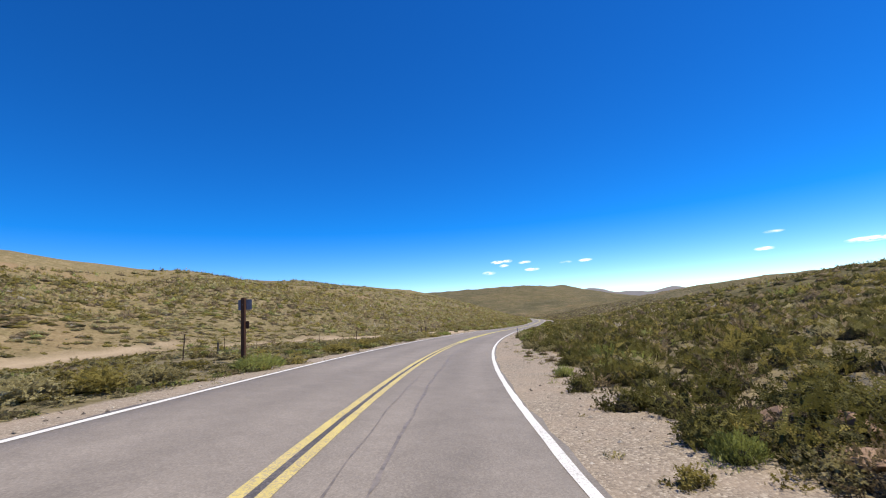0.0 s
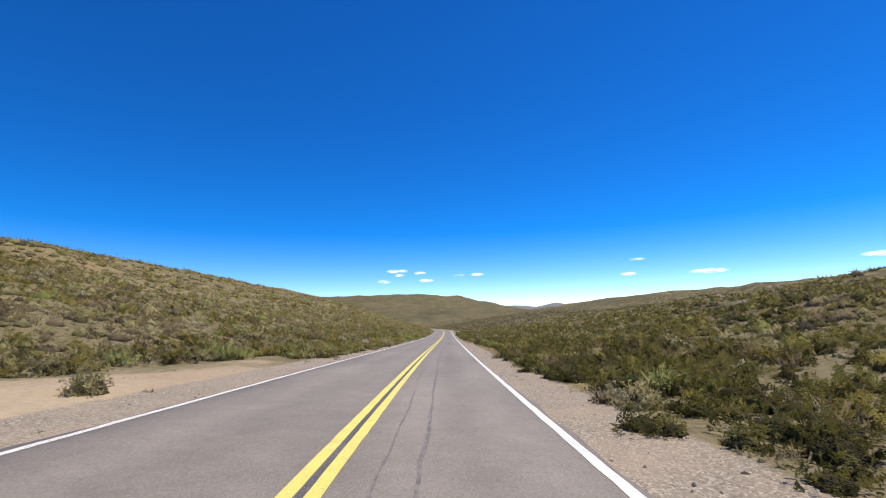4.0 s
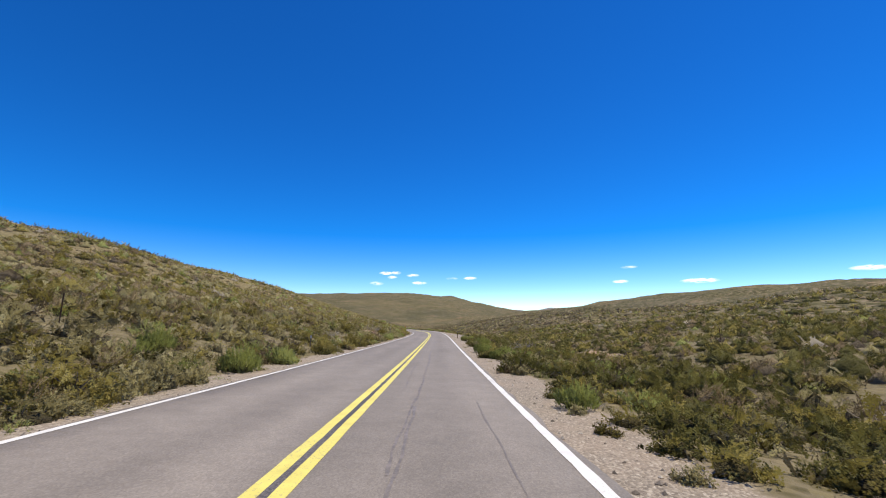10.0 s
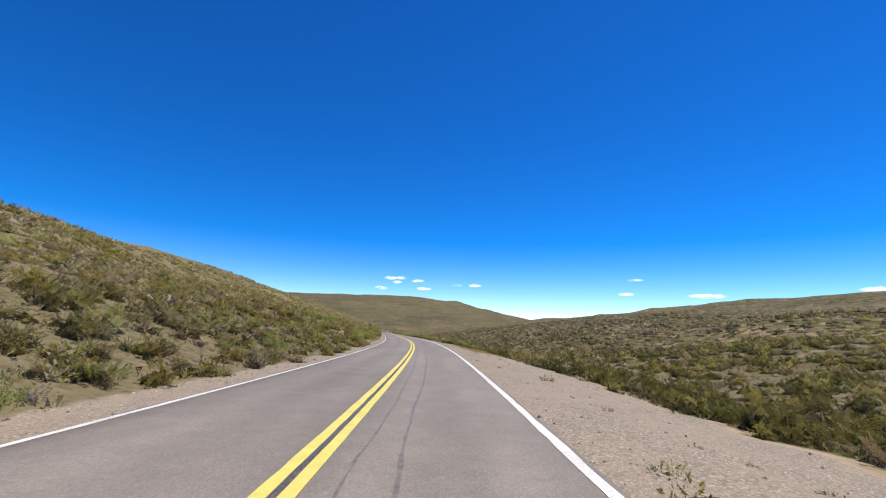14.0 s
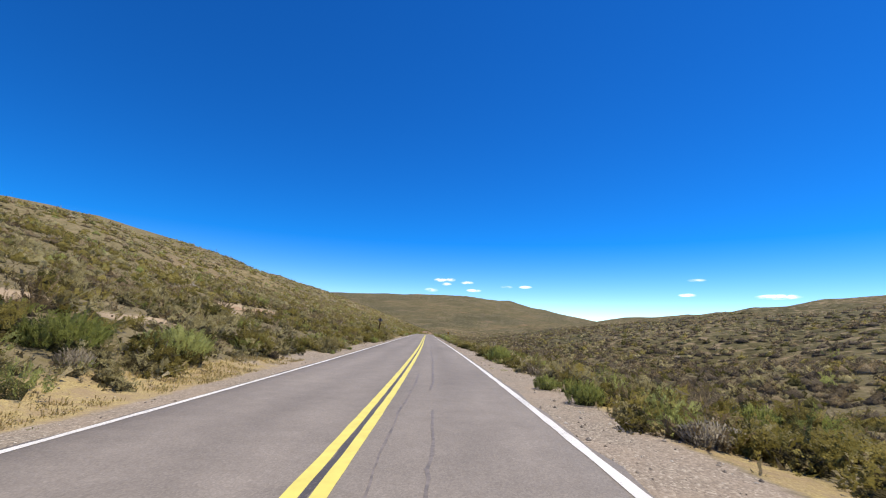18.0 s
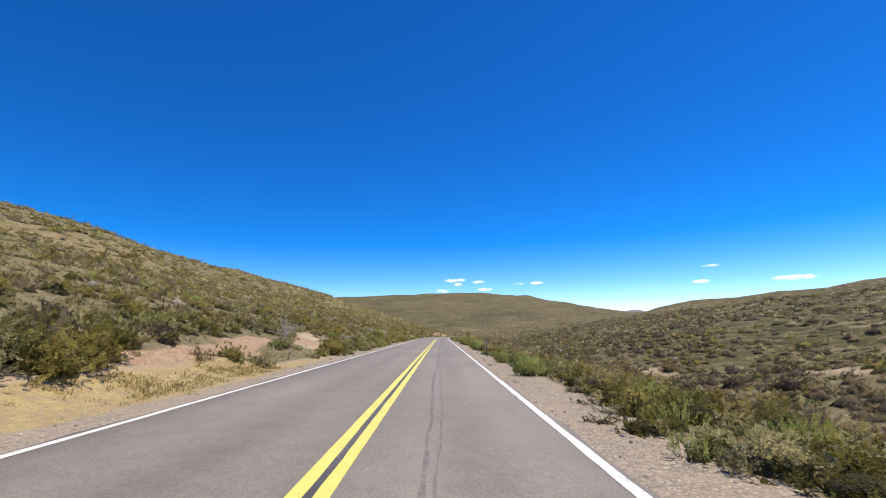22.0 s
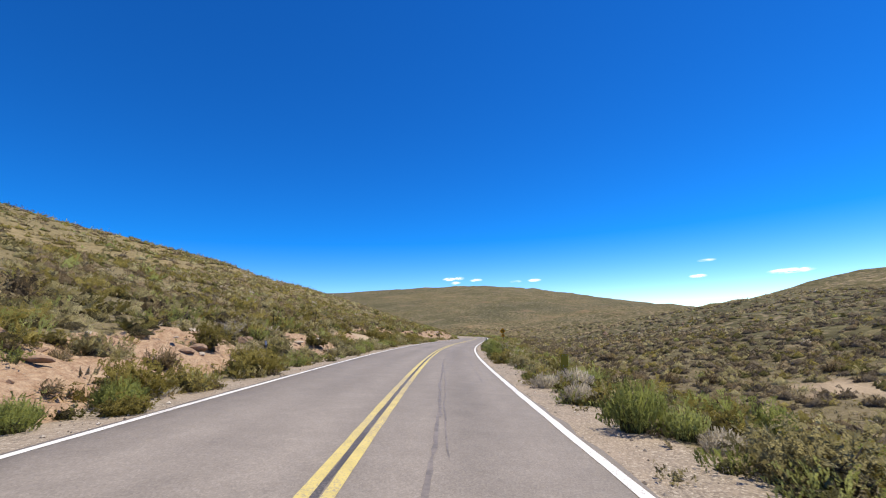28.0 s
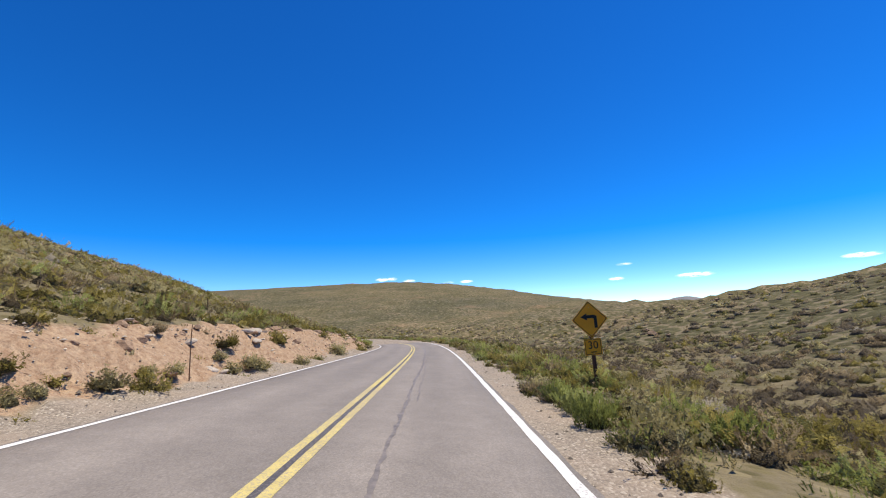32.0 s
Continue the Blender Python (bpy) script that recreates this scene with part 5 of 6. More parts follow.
STRETCH_P = [(585.2, -9.3, 0.42, "brown"), (585.8, 8.4, 0.64, "green"), (586, 3.7, 0.58, "pale"), (586.3, -6.6, 0.81, "olive"), (586.5, -9.3, 0.93, "olive"), (587.9, -8.6, 0.72, "brown"), (589.3, 3.5, 0.56, "pale"), (589.5, 4.5, 0.75, "pale"), (590.2, 3.6, 0.64, "olive"), (590.4, -6.9, 1.33, "olive"), (591.6, -9, 0.79, "olive"), (593, 3.8, 0.79, "sage"), (599.8, 4.4, 0.83, "sage"), (601.8, 3.6, 0.88, "olive"), (601.9, 4.2, 0.49, "olive"), (603.3, -6.8, 0.65, "sage"), (603.8, -8.3, 0.83, "olive"), (604.6, -6.6, 0.89, "sage"), (605.6, 3.4, 0.6, "olive"), (607.5, -6.5, 0.67, "green"), (608, 3.5, 0.66, "green"), (608.5, -8.3, 0.94, "olive"), (608.6, -6.9, 1.28, "sage"), (611.4, -6.9, 1, "green")]
STRETCH_Q = [(612, 30.4, 1.35, "brown"), (615.5, -7, 1.1, "sage"), (616.4, 23.1, 1.35, "brown"), (620.3, 4.6, 0.25, "olive"), (620.4, 4, 0.38, "sage"), (621, 21.3, 1.35, "brown"), (621.4, 6.1, 0.7, "pale"), (622.4, 7.0, 0.75, "pale"), (620.6, 7.3, 0.7, "pale"), (621.7, 3.8, 0.52, "green"), (621.8, 4.8, 0.61, "green"), (621.9, 4.3, 0.74, "green"), (621.9, 5.3, 0.41, "green"), (622.9, 3.1, 0.17, "olive"), (622.9, 3.7, 0.52, "green"), (623, 3.1, 0.14, "olive"), (623.5, 18.9, 1.35, "brown"), (623.8, -7.3, 0.36, "green"), (624.3, 3.4, 0.56, "sage"), (624.3, 3.9, 0.73, "sage"), (624.7, -7.4, 0.36, "sage"), (625.5, -7.1, 0.59, "green"), (625.8, 3.6, 0.65, "sage"), (625.9, -9.2, 1.07, "olive"), (627.1, -8.4, 0.99, "olive"), (627.3, -7.2, 0.73, "olive")]
STRETCH_R = [(629, -8.7, 0.84, "olive"), (629.2, 3.4, 0.43, "green"), (629.3, -7.4, 0.64, "olive"), (629.7, 3.5, 0.44, "green"), (630.6, -8.6, 1.17, "olive"), (630.6, -7, 0.64, "sage"), (633.5, -7.8, 1.25, "olive"), (635.1, 16.7, 1.35, "olive"), (641.2, -7.7, 1.35, "olive"), (641.3, 5.4, 0.52, "green"), (641.3, 6, 0.38, "green"), (641.7, 5, 0.41, "pale"), (641.9, 4.5, 0.57, "green"), (642.3, 4.1, 0.61, "green"), (642.7, 3.5, 0.43, "green"), (643.2, -10, 1.07, "brown"), (643.9, 3.5, 0.66, "sage"), (644, -7.2, 0.44, "sage"), (644.8, 21.5, 1.35, "brown"), (644.9, -8, 1.04, "olive"), (645.2, -8.6, 0.65, "olive"), (645.5, -7.8, 0.67, "olive"), (645.6, -7, 0.67, "sage"), (646.8, -7, 0.67, "sage")]
STRETCH_S = [(646.8, 3.3, 0.41, "green"), (647, -9.1, 0.61, "brown"), (647.2, -7.9, 0.95, "olive"), (648.3, 4, 0.78, "green"), (648.7, -7.8, 1.08, "olive"), (648.8, 3.3, 0.4, "sage"), (649.7, -6.9, 0.89, "sage"), (650.1, -7.7, 0.76, "olive"), (651.7, 3.9, 0.54, "green"), (652.8, -7.2, 0.64, "sage"), (652.9, 3.4, 0.35, "pale"), (653, -6.4, 0.52, "sage"), (653.2, 3.6, 0.39, "green"), (653.3, 4.8, 0.53, "green"), (653.4, 3.2, 0.24, "pale"), (653.4, 12.2, 1.17, "brown"), (653.7, 4.2, 0.36, "green"), (654.6, -7.1, 0.78, "olive"), (655.2, 3.7, 0.27, "pale"), (655.7, 17.9, 1.31, "brown"), (656.2, 3.5, 0.36, "green"), (657.7, 3.6, 0.44, "green"), (658.4, -7.5, 0.35, "brown"), (658.9, -9.5, 0.83, "sage")]
STRETCH_T = [(659.3, -6.6, 0.74, "sage"), (659.4, -7.5, 0.3, "olive"), (659.8, -6.6, 0.76, "sage"), (660.7, -9.4, 0.35, "olive"), (661.6, 3.7, 0.37, "sage"), (662.7, 11.5, 0.99, "brown"), (662.9, 3.8, 0.5, "sage"), (663.3, 5.5, 0.49, "green"), (663.5, -7.4, 0.46, "sage"), (664.2, 5.1, 0.65, "sage"), (664.6, 3.7, 0.47, "green"), (665, -7.5, 0.4, "olive"), (665.5, -7.3, 0.31, "olive"), (665.9, 3.8, 0.42, "green"), (667.3, -7.1, 0.49, "sage"), (667.7, 3.8, 0.43, "green"), (667.9, 10.4, 1.15, "olive"), (668.2, -6.7, 0.6, "olive"), (669.3, -7.8, 0.29, "olive"), (669.7, -7.7, 0.35, "sage"), (670.1, 3.8, 0.52, "sage"), (670.1, 9, 0.69, "pale"), (670.4, 15.1, 1.35, "brown"), (670.5, -7.4, 0.37, "sage")]
STRETCH_U = [(672.6, -9.2, 0.37, "brown"), (674.2, -7.7, 0.35, "sage"), (674.2, -7.2, 0.45, "sage"), (675.2, 18.1, 1.35, "olive"), (675.8, -8.3, 0.58, "olive"), (676, -7.2, 0.53, "sage"), (676.3, -7, 0.52, "sage"), (680.7, -6.4, 0.54, "sage"), (683.9, -8.6, 0.9, "olive"), (691.5, -6.7, 0.93, "olive"), (729.4, -7.4, 1.35, "green"), (649.7, 3.5, 0.5, "green"), (646.5, 3.6, 0.5, "green"), (648.0, 3.45, 0.45, "green")]
STRETCH_V = [(356.8, -9.6, 1.2, "olive"), (358.6, -9.2, 1.15, "olive"), (359.8, -11.0, 1.35, "olive"), (360.4, -8.9, 1.2, "olive"), (361.9, -8.3, 1.1, "olive"), (363.6, -9.9, 1.2, "olive"), (365.3, -9.2, 1.0, "olive"), (362.2, -11.8, 1.35, "dark"), (371, -16.5, 1.3, "green"), (373.2, -18, 1.35, "green"), (369, -15, 1.1, "green"), (364.2, -7.2, 0.55, "green"), (461.2, -9.9, 1.35, "dark"), (462.8, -9.5, 1.3, "olive"), (464.3, -9.8, 1.1, "dark"), (460.0, -9.4, 1.1, "olive"), (29.5, 5.4, 0.45, "sage"), (36, 5.7, 0.6, "sage"), (38.5, 5.0, 0.5, "sage"), (31.5, 6.4, 0.7, "olive"), (24, 6.2, 0.6, "olive"), (22.4, 5.0, 0.36, "brown"), (25.8, 4.3, 0.3, "brown"), (41, 5.2, 0.6, "sage")]
STRETCHES = (STRETCH_A, STRETCH_B, STRETCH_C, STRETCH_D, STRETCH_E, STRETCH_F, STRETCH_G, STRETCH_H, STRETCH_I, STRETCH_J, STRETCH_K, STRETCH_L, STRETCH_M, STRETCH_N, STRETCH_O, STRETCH_P, STRETCH_Q, STRETCH_R, STRETCH_S, STRETCH_T, STRETCH_U, STRETCH_V)

for stretch in STRETCHES:
    for s, q, r, kind in stretch:
        turn_up = int(s * 10) % 5
        if kind == "olive":
            kind = ("sage" if turn_up < 1 and not 340 < s < 367 else kind) if q < 0 else ("dark" if turn_up < 4 and s < 300 or turn_up < 3 and 394 < s < 425 else kind)
        low = 0.6 if q < 0 and s < 76 and r > 0.5 else 1.0
        x, y, _ = road_at(s, q)
        z = land([float(x)], [float(y)])[0][0]
        v = int(s * 7) % 3
        m = Matrix.LocRotScale((float(x), float(y), z - 0.03), Euler((0, 0, s)), (r, r, max(0.28, min(1.2, r * ((1.6 if s > 575 and q > 0 else 1.25) if kind == "green" else 1.15 if q < 0 else 1.0))) * low))
        key = (kind, v)
        ob = copy_thing(models[key], Matrix.Identity(4)) if key in used else models[key]
        used.add(key)
        ob.matrix_basis = m
for key, ob in models.items():
    if key not in used:
        for o in (*ob.children_recursive, ob):
            bpy.data.objects.remove(o)


# ---- posts, signs and fences ----
def part(name, bm, mat, parent, label="", m=None):
    """Links a bmesh as one mesh under a thing or part."""
    me = bpy.data.meshes.new(name)
    bm.normal_update()
    bm.to_mesh(me)
    bm.free()
    me.materials.append(mat)
    ob = new(name, me)
    ob.parent = parent
    if m is not None:
        ob.matrix_basis = m
    return tagged(ob, label)


def box(w, d, h, at=(0, 0, 0), bevel=0.0, jitter=0.0, seed=0):
    """A box standing on z = at.z, with softened edges."""
    bm = bmesh.new()
    bmesh.ops.create_cube(bm, size=1)
    for v in bm.verts:
        v.co = Vector((v.co.x * w + at[0], v.co.y * d + at[1], (v.co.z + 0.5) * h + at[2]))
    if jitter:
        r = random.Random(seed)
        bmesh.ops.subdivide_edges(bm, edges=[e for e in bm.edges if abs(e.verts[0].co.z - e.verts[1].co.z) > h * 0.5], cuts=4)
        for v in bm.verts:
            v.co += Vector((r.uniform(-1, 1), r.uniform(-1, 1), 0)) * jitter
    if bevel:
        bmesh.ops.bevel(bm, geom=list(bm.edges), offset=bevel, segments=1, affect="EDGES")
    return bm


def outline(points, thick, at=(0, 0, 0)):
    """A plate in the x-z plane, `thick` deep in y."""
    bm = bmesh.new()
    a = [bm.verts.new((x + at[0], at[1] - thick / 2, z + at[2])) for x, z in points]
    b = [bm.verts.new((x + at[0], at[1] + thick / 2, z + at[2])) for x, z in points]
    bm.faces.new(a)
    bm.faces.new(b[::-1])
    n = len(points)
    for i in range(n):
        bm.faces.new((a[i], b[i], b[(i + 1) % n], a[(i + 1) % n]))
    bmesh.ops.recalc_face_normals(bm, faces=bm.faces)
    return bm


def rounded(w, h, r, n=4):
    pts = []
    for cx, cz, a0 in ((w / 2 - r, h / 2 - r, 0), (-w / 2 + r, h / 2 - r, 90), (-w / 2 + r, -h / 2 + r, 180), (w / 2 - r, -h / 2 + r, 270)):
        for k in range(n + 1):
            a = radians(a0 + 90 * k / n)
            pts.append((cx + r * math.cos(a), cz + r * math.sin(a)))
    return pts


def turned(points, deg):
    c, s = math.cos(radians(deg)), math.sin(radians(deg))
    return [(x * c - z * s, x * s + z * c) for x, z in points]


def rim(outer, inner, thick, at):
    """A flat band between two outlines of the same count."""
    bm = bmesh.new()
    n = len(outer)
    rings = [[bm.verts.new((x + at[0], at[1] + dy, z + at[2])) for x, z in pts] for pts, dy in ((outer, -thick), (inner, -thick), (outer, 0), (inner, 0))]
    for i in range(n):
        j = (i + 1) % n
        bm.faces.new((rings[0][i], rings[0][j], rings[1][j], rings[1][i]))
        bm.faces.new((rings[2][j], rings[0][j], rings[0][i], rings[2][i]))
        bm.faces.new((rings[1][j], rings[3][j], rings[3][i], rings[1][i]))
    bmesh.ops.recalc_face_normals(bm, faces=bm.faces)
    return bm


def channel(h, w=0.075, d=0.032, t=0.006):
    """A U-channel steel post with flanges."""
    prof = [(-w / 2, -d / 2), (-w / 2 + 0.02, -d / 2), (-w / 2 + 0.028, d / 2 - t), (w / 2 - 0.028, d / 2 - t), (w / 2 - 0.02, -d / 2), (w / 2, -d / 2),
            (w / 2, -d / 2 + t), (w / 2 - 0.014, -d / 2 + t), (w / 2 - 0.022, d / 2), (-w / 2 + 0.022, d / 2), (-w / 2 + 0.014, -d / 2 + t), (-w / 2, -d / 2 + t)]
    bm = bmesh.new()
    a = [bm.verts.new((x, y, -0.15)) for x, y in prof]
    b = [bm.verts.new((x, y, h)) for x, y in prof]
    for i in range(12):
        bm.faces.new((a[i], a[(i + 1) % 12], b[(i + 1) % 12], b[i]))
    bm.faces.new(b)
    bmesh.ops.recalc_face_normals(bm, faces=bm.faces)
    return bm


def rod(points, radius, sides=6, taper=1.0):
    """A round bar through points."""
    bm = bmesh.new()
    last = None
    pts = [Vector(p) for p in points]
    for i, p in enumerate(pts):
        w = (pts[min(i + 1, len(pts) - 1)] - pts[max(i - 1, 0)]).normalized()
        u = w.orthogonal().normalized()
        v = w.cross(u)
        r = radius * (1 + (taper - 1) * i / max(1, len(pts) - 1))
        ring = [bm.verts.new(p + (u * math.cos(6.2832 * k / sides) + v * math.sin(6.2832 * k / sides)) * r) for k in range(sides)]
        if last:
            for k in range(sides):
                bm.faces.new((last[k], last[(k + 1) % sides], ring[(k + 1) % sides], ring[k]))
        else:
            bm.faces.new(ring[::-1])
        last = ring
    bm.faces.new(last)
    return bm


def text_part(body, size, mat, parent, at, label=""):
    cu = bpy.data.curves.new("text", "FONT")
    cu.body, cu.size, cu.align_x, cu.align_y, cu.extrude = body, size, "CENTER", "CENTER", 0.002
    tmp = bpy.data.objects.new("text", cu)
    scene.collection.objects.link(tmp)
    me = bpy.data.meshes.new_from_object(tmp.evaluated_get(bpy.context.evaluated_depsgraph_get()))
    bpy.data.objects.remove(tmp)
    me.materials.clear()
    me.materials.append(mat)
    ob = new("lettering", me)
    ob.parent = parent
    ob.matrix_basis = pose(*at, 90, 0, 0)
    return tagged(ob, label)


def placed(name, s, q, face=0.0, lean=(0, 0), sink=0.0):
    """An Empty on the ground at s, q that faces back along the road."""
    x, y, _ = road_at(s, q)
    z = land([float(x)], [float(y)])[0][0]
    root = new(name)
    root.matrix_basis = pose(float(x), float(y), z - sink, lean[0], lean[1], math.degrees(float(np.interp(s, RS, R_HEAD))) + face)
    return root


STEEL = plain_material("weathered_steel", (0.17, 0.165, 0.16), (0.34, 0.33, 0.32), 14, 0.55, 0.6)
RUST = plain_material("rusty_steel", (0.10, 0.055, 0.035), (0.22, 0.12, 0.07), 18, 0.8, 0.3)
GREEN_STEEL = plain_material("green_fence_paint", (0.02, 0.045, 0.02), (0.05, 0.08, 0.04), 12, 0.7)
BROWN_WOOD = plain_material("brown_stained_timber", (0.075, 0.032, 0.017), (0.16, 0.072, 0.038), 9, 0.8, stretch=(4, 4, 0.5), bump=0.4)
GREY_WOOD = plain_material("weathered_grey_timber", (0.10, 0.072, 0.048), (0.25, 0.19, 0.13), 8, 0.9, stretch=(4, 4, 0.4), bump=0.5)
PALE_WOOD = plain_material("bleached_timber", (0.42, 0.37, 0.30), (0.66, 0.6, 0.5), 8, 0.9, stretch=(0.5, 4, 4), bump=0.4)
DEAD_WOOD = plain_material("bleached_branches", (0.30, 0.245, 0.19), (0.72, 0.65, 0.56), 14, 0.9, bump=0.3)
ALUMINIUM = plain_material("dull_aluminium_back", (0.22, 0.22, 0.24), (0.33, 0.33, 0.36), 5, 0.6, 0.4)
SIGN_YELLOW = plain_material("amber_sign_face", (0.90, 0.345, 0.010), (0.95, 0.40, 0.016), 3, 0.5, bump=0.02)
MARKER_YELLOW = plain_material("faded_yellow_marker", (0.48, 0.30, 0.015), (0.58, 0.37, 0.03), 5, 0.5, bump=0.03)
BLACK = plain_material("black_sign_ink", (0.008, 0.008, 0.008), (0.016, 0.015, 0.014), 6, 0.5, bump=0.02)
PLATE_WHITE = plain_material("white_enamel_plate", (0.92, 0.85, 0.68), (0.95, 0.89, 0.73), 5, 0.45, bump=0.02)
REFLECT_WHITE = plain_material("white_reflector", (0.72, 0.72, 0.72), (0.85, 0.85, 0.85), 30, 0.3, bump=0.1)
REFLECT_BLUE = plain_material("blue_reflector", (0.10, 0.17, 0.42), (0.18, 0.27, 0.55), 30, 0.35, bump=0.1)
BOLT = plain_material("bright_bolt", (0.5, 0.5, 0.5), (0.7, 0.7, 0.7), 30, 0.35, 0.9, bump=0.02)


def delineator(s, q, h, lean, reflector, post_mat, label, w=0.075):
    root = placed("delineator_post", s, q, 0, lean)
    part("post", channel(h, w), post_mat, root)
    if reflector:
        part("reflector", outline(rounded(0.075, 0.16, 0.008), 0.006, (0, -0.024, h - 0.11)), reflector, root, "small reflector plate")
        for dz in (-0.06, 0.06):
            part("bolt", rod([(0, -0.03, h - 0.11 + dz), (0, -0.022, h - 0.11 + dz)], 0.007), BOLT, root)
    return tagged(root, label, "road post", "delineator posts")


def fence_post(s, q, h, lean, mat, label):
    """A steel T-section post with studs and a spade."""
    root = placed("fence_post", s, q, 20, lean)
    bm = box(0.045, 0.008, h + 0.2, (0, 0, -0.2))
    stem = box(0.008, 0.04, h + 0.2, (0, 0.02, -0.2))
    me = bpy.data.meshes.new("web")
    stem.to_mesh(me)
    stem.free()
    bm.from_mesh(me)
    bpy.data.meshes.remove(me)
    part("post", bm, mat, root)
    for k in range(5):
        part("stud", box(0.03, 0.012, 0.012, (0, -0.008, h * (0.3 + 0.15 * k))), mat, root)
    return tagged(root, label, "fence post", "fence posts")


def timber_sign(s, q, h, lean, back, label):
    """A timber post that carries a sign for the other direction; only its back shows."""
    root = placed("wooden_sign_post", s, q, 0, lean)
    part("post", box(0.17, 0.14, h + 0.3, (0, 0, -0.3), 0.012, 0.006, 3), BROWN_WOOD, root)
    z, size = h - 0.3, back[1]
    if back[0] == "plate":
        pts = rounded(size, size * 0.72, 0.03)
    else:
        pts = turned(rounded(size, size, 0.04), 45)
    plate = part("sign_plate", outline(pts, 0.004, (0.03, 0.09, z)), ALUMINIUM, root, "dull aluminium back of a sign plate")
    part("bracket", box(0.05, 0.02, 0.05, (0.03, 0.078, z - 0.02)), STEEL, plate)
    part("bolt", rod([(0, -0.085, z), (0, -0.068, z)], 0.012), BOLT, root)
    low = part("lower_plate", outline(rounded(0.16, 0.32, 0.02), 0.02, (0.15, 0.05, h * 0.58)), BROWN_WOOD, root, "small brown board bolted to the post")
    part("bolt", rod([(0.13, 0.036, h * 0.58), (0.13, 0.03, h * 0.58)], 0.01), BOLT, low)
    return tagged(root, label, "sign post", "timber sign posts")


timber_sign(19.2, -8.4, 2.8, (0, 0), ("plate", 0.62), "brown timber post with the grey back of a sign plate")
timber_sign(460.2, -10.0, 2.55, (2, 4), ("diamond", 0.62), "leaning brown timber post with the grey back of a diamond sign")
delineator(59.5, 3.96, 1.1, (0, 3), REFLECT_BLUE, GREY_WOOD, "slim grey marker post with a blue reflector in the gravel")
stake = placed("snow_stake", 59.62, 4.0, 0, (0, 2))
part("pole", rod([(0, 0, -0.2), (0, 0, 1.2), (0.01, 0, 2.35)], 0.011), GREY_WOOD, stake)
part("sleeve", rod([(0.01, 0, 2.32), (0.012, 0, 2.58)], 0.035, 8), RUST, stake, "dark sleeve on the tip")
tagged(stake, "tall thin grey snow stake with a dark tip", "marker pole")
delineator(72.6, -8.06, 0.9, (0, -11), None, RUST, "slim leaning rusty marker post beside the turnout", 0.05)
delineator(236.4, -8.2, 0.82, (0, 3), REFLECT_WHITE, STEEL, "steel marker post with a white reflector in dry grass")
delineator(235.7, 8.1, 0.66, (0, 4), REFLECT_BLUE, STEEL, "low steel marker post with a blue reflector among brush")
delineator(276.9, -6.4, 0.3, (0, 0), None, RUST, "short rusty stub post beside the asphalt")
delineator(278.5, 3.56, 1.1, (0, 4), REFLECT_BLUE, BROWN_WOOD, "brown marker post with a blue reflector in the gravel pullout", 0.09)
delineator(485.6, 3.7, 1.12, (0, 0), REFLECT_WHITE, STEEL, "steel marker post on the gravel shoulder")
delineator(485.8, -6.5, 0.55, (0, 3), None, RUST, "short rusty marker post on the gravel shoulder")
delineator(593.0, -7.2, 1.15, (0, -3), REFLECT_WHITE, STEEL, "steel marker post with a white band among bushes")
pole = placed("snow_stake", 282.8, -7.6, 0, (0, 2))
part("pole", rod([(0, 0, -0.2), (0.02, 0, 1.0), (0.05, 0, 2.05)], 0.03, 7, 0.7), PALE_WOOD, pole)
tagged(pole, "tall thin bleached snow stake among sagebrush", "marker pole")
pole = placed("snow_stake", 671.0, -7.2, 0, (0, 0))
part("pole", rod([(0, 0, -0.2), (0, 0, 1.1), (0.02, 0, 1.65)], 0.02, 7, 0.7), RUST, pole)
part("collar", rod([(0, 0, 1.0), (0, 0, 1.12)], 0.03, 8), STEEL, pole, "steel collar")
tagged(pole, "tall thin rusty snow stake before the cut bank", "marker pole")
fence_post(607.8, -13.0, 1.2, (0, 3), GREEN_STEEL, "green steel fence post on the brushy slope")
for s, q, lean in ((617.9, -13.3, 10), (625.6, -12.6, 16), (632.2, -12.2, 21), (640.8, -12.6, 28), (649.5, -13.2, 9)):
    fence_post(s, q, 1.45, (0, lean), RUST, "leaning rusty fence post on the brushy slope")
fence_post(203.0, -13.6, 0.9, (0, 2), RUST, "rusty fence post on the brushy slope")
fence_post(241.0, 22.8, 1.1, (0, 0), RUST, "dark fence post far out in the brush")
for s, q in ((182, -15.5), (222, -13.5), (262, -14.0), (330, -14), (352, -14.5), (476, -15), (497, -14.5), (520, -15), (684, -13), (705, -13.5)):
    fence_post(s, q, 1.05, (0, (s * 7) % 9 - 4), RUST, "rusty fence post on the brushy slope")

for s, q in ((19.9, -11.6), (34.4, -19), (42.8, -21.5), (42.6, -14.8), (42.6, -11.0), (43.4, -11.3), (59.1, -14.8), (62.8, -13.4), (65.3, -12.2), (70.5, -12.9)):
    fence_post(s, q, 1.12, (0, (s * 7) % 7 - 3), RUST, "dark steel fence post beside the dirt track")

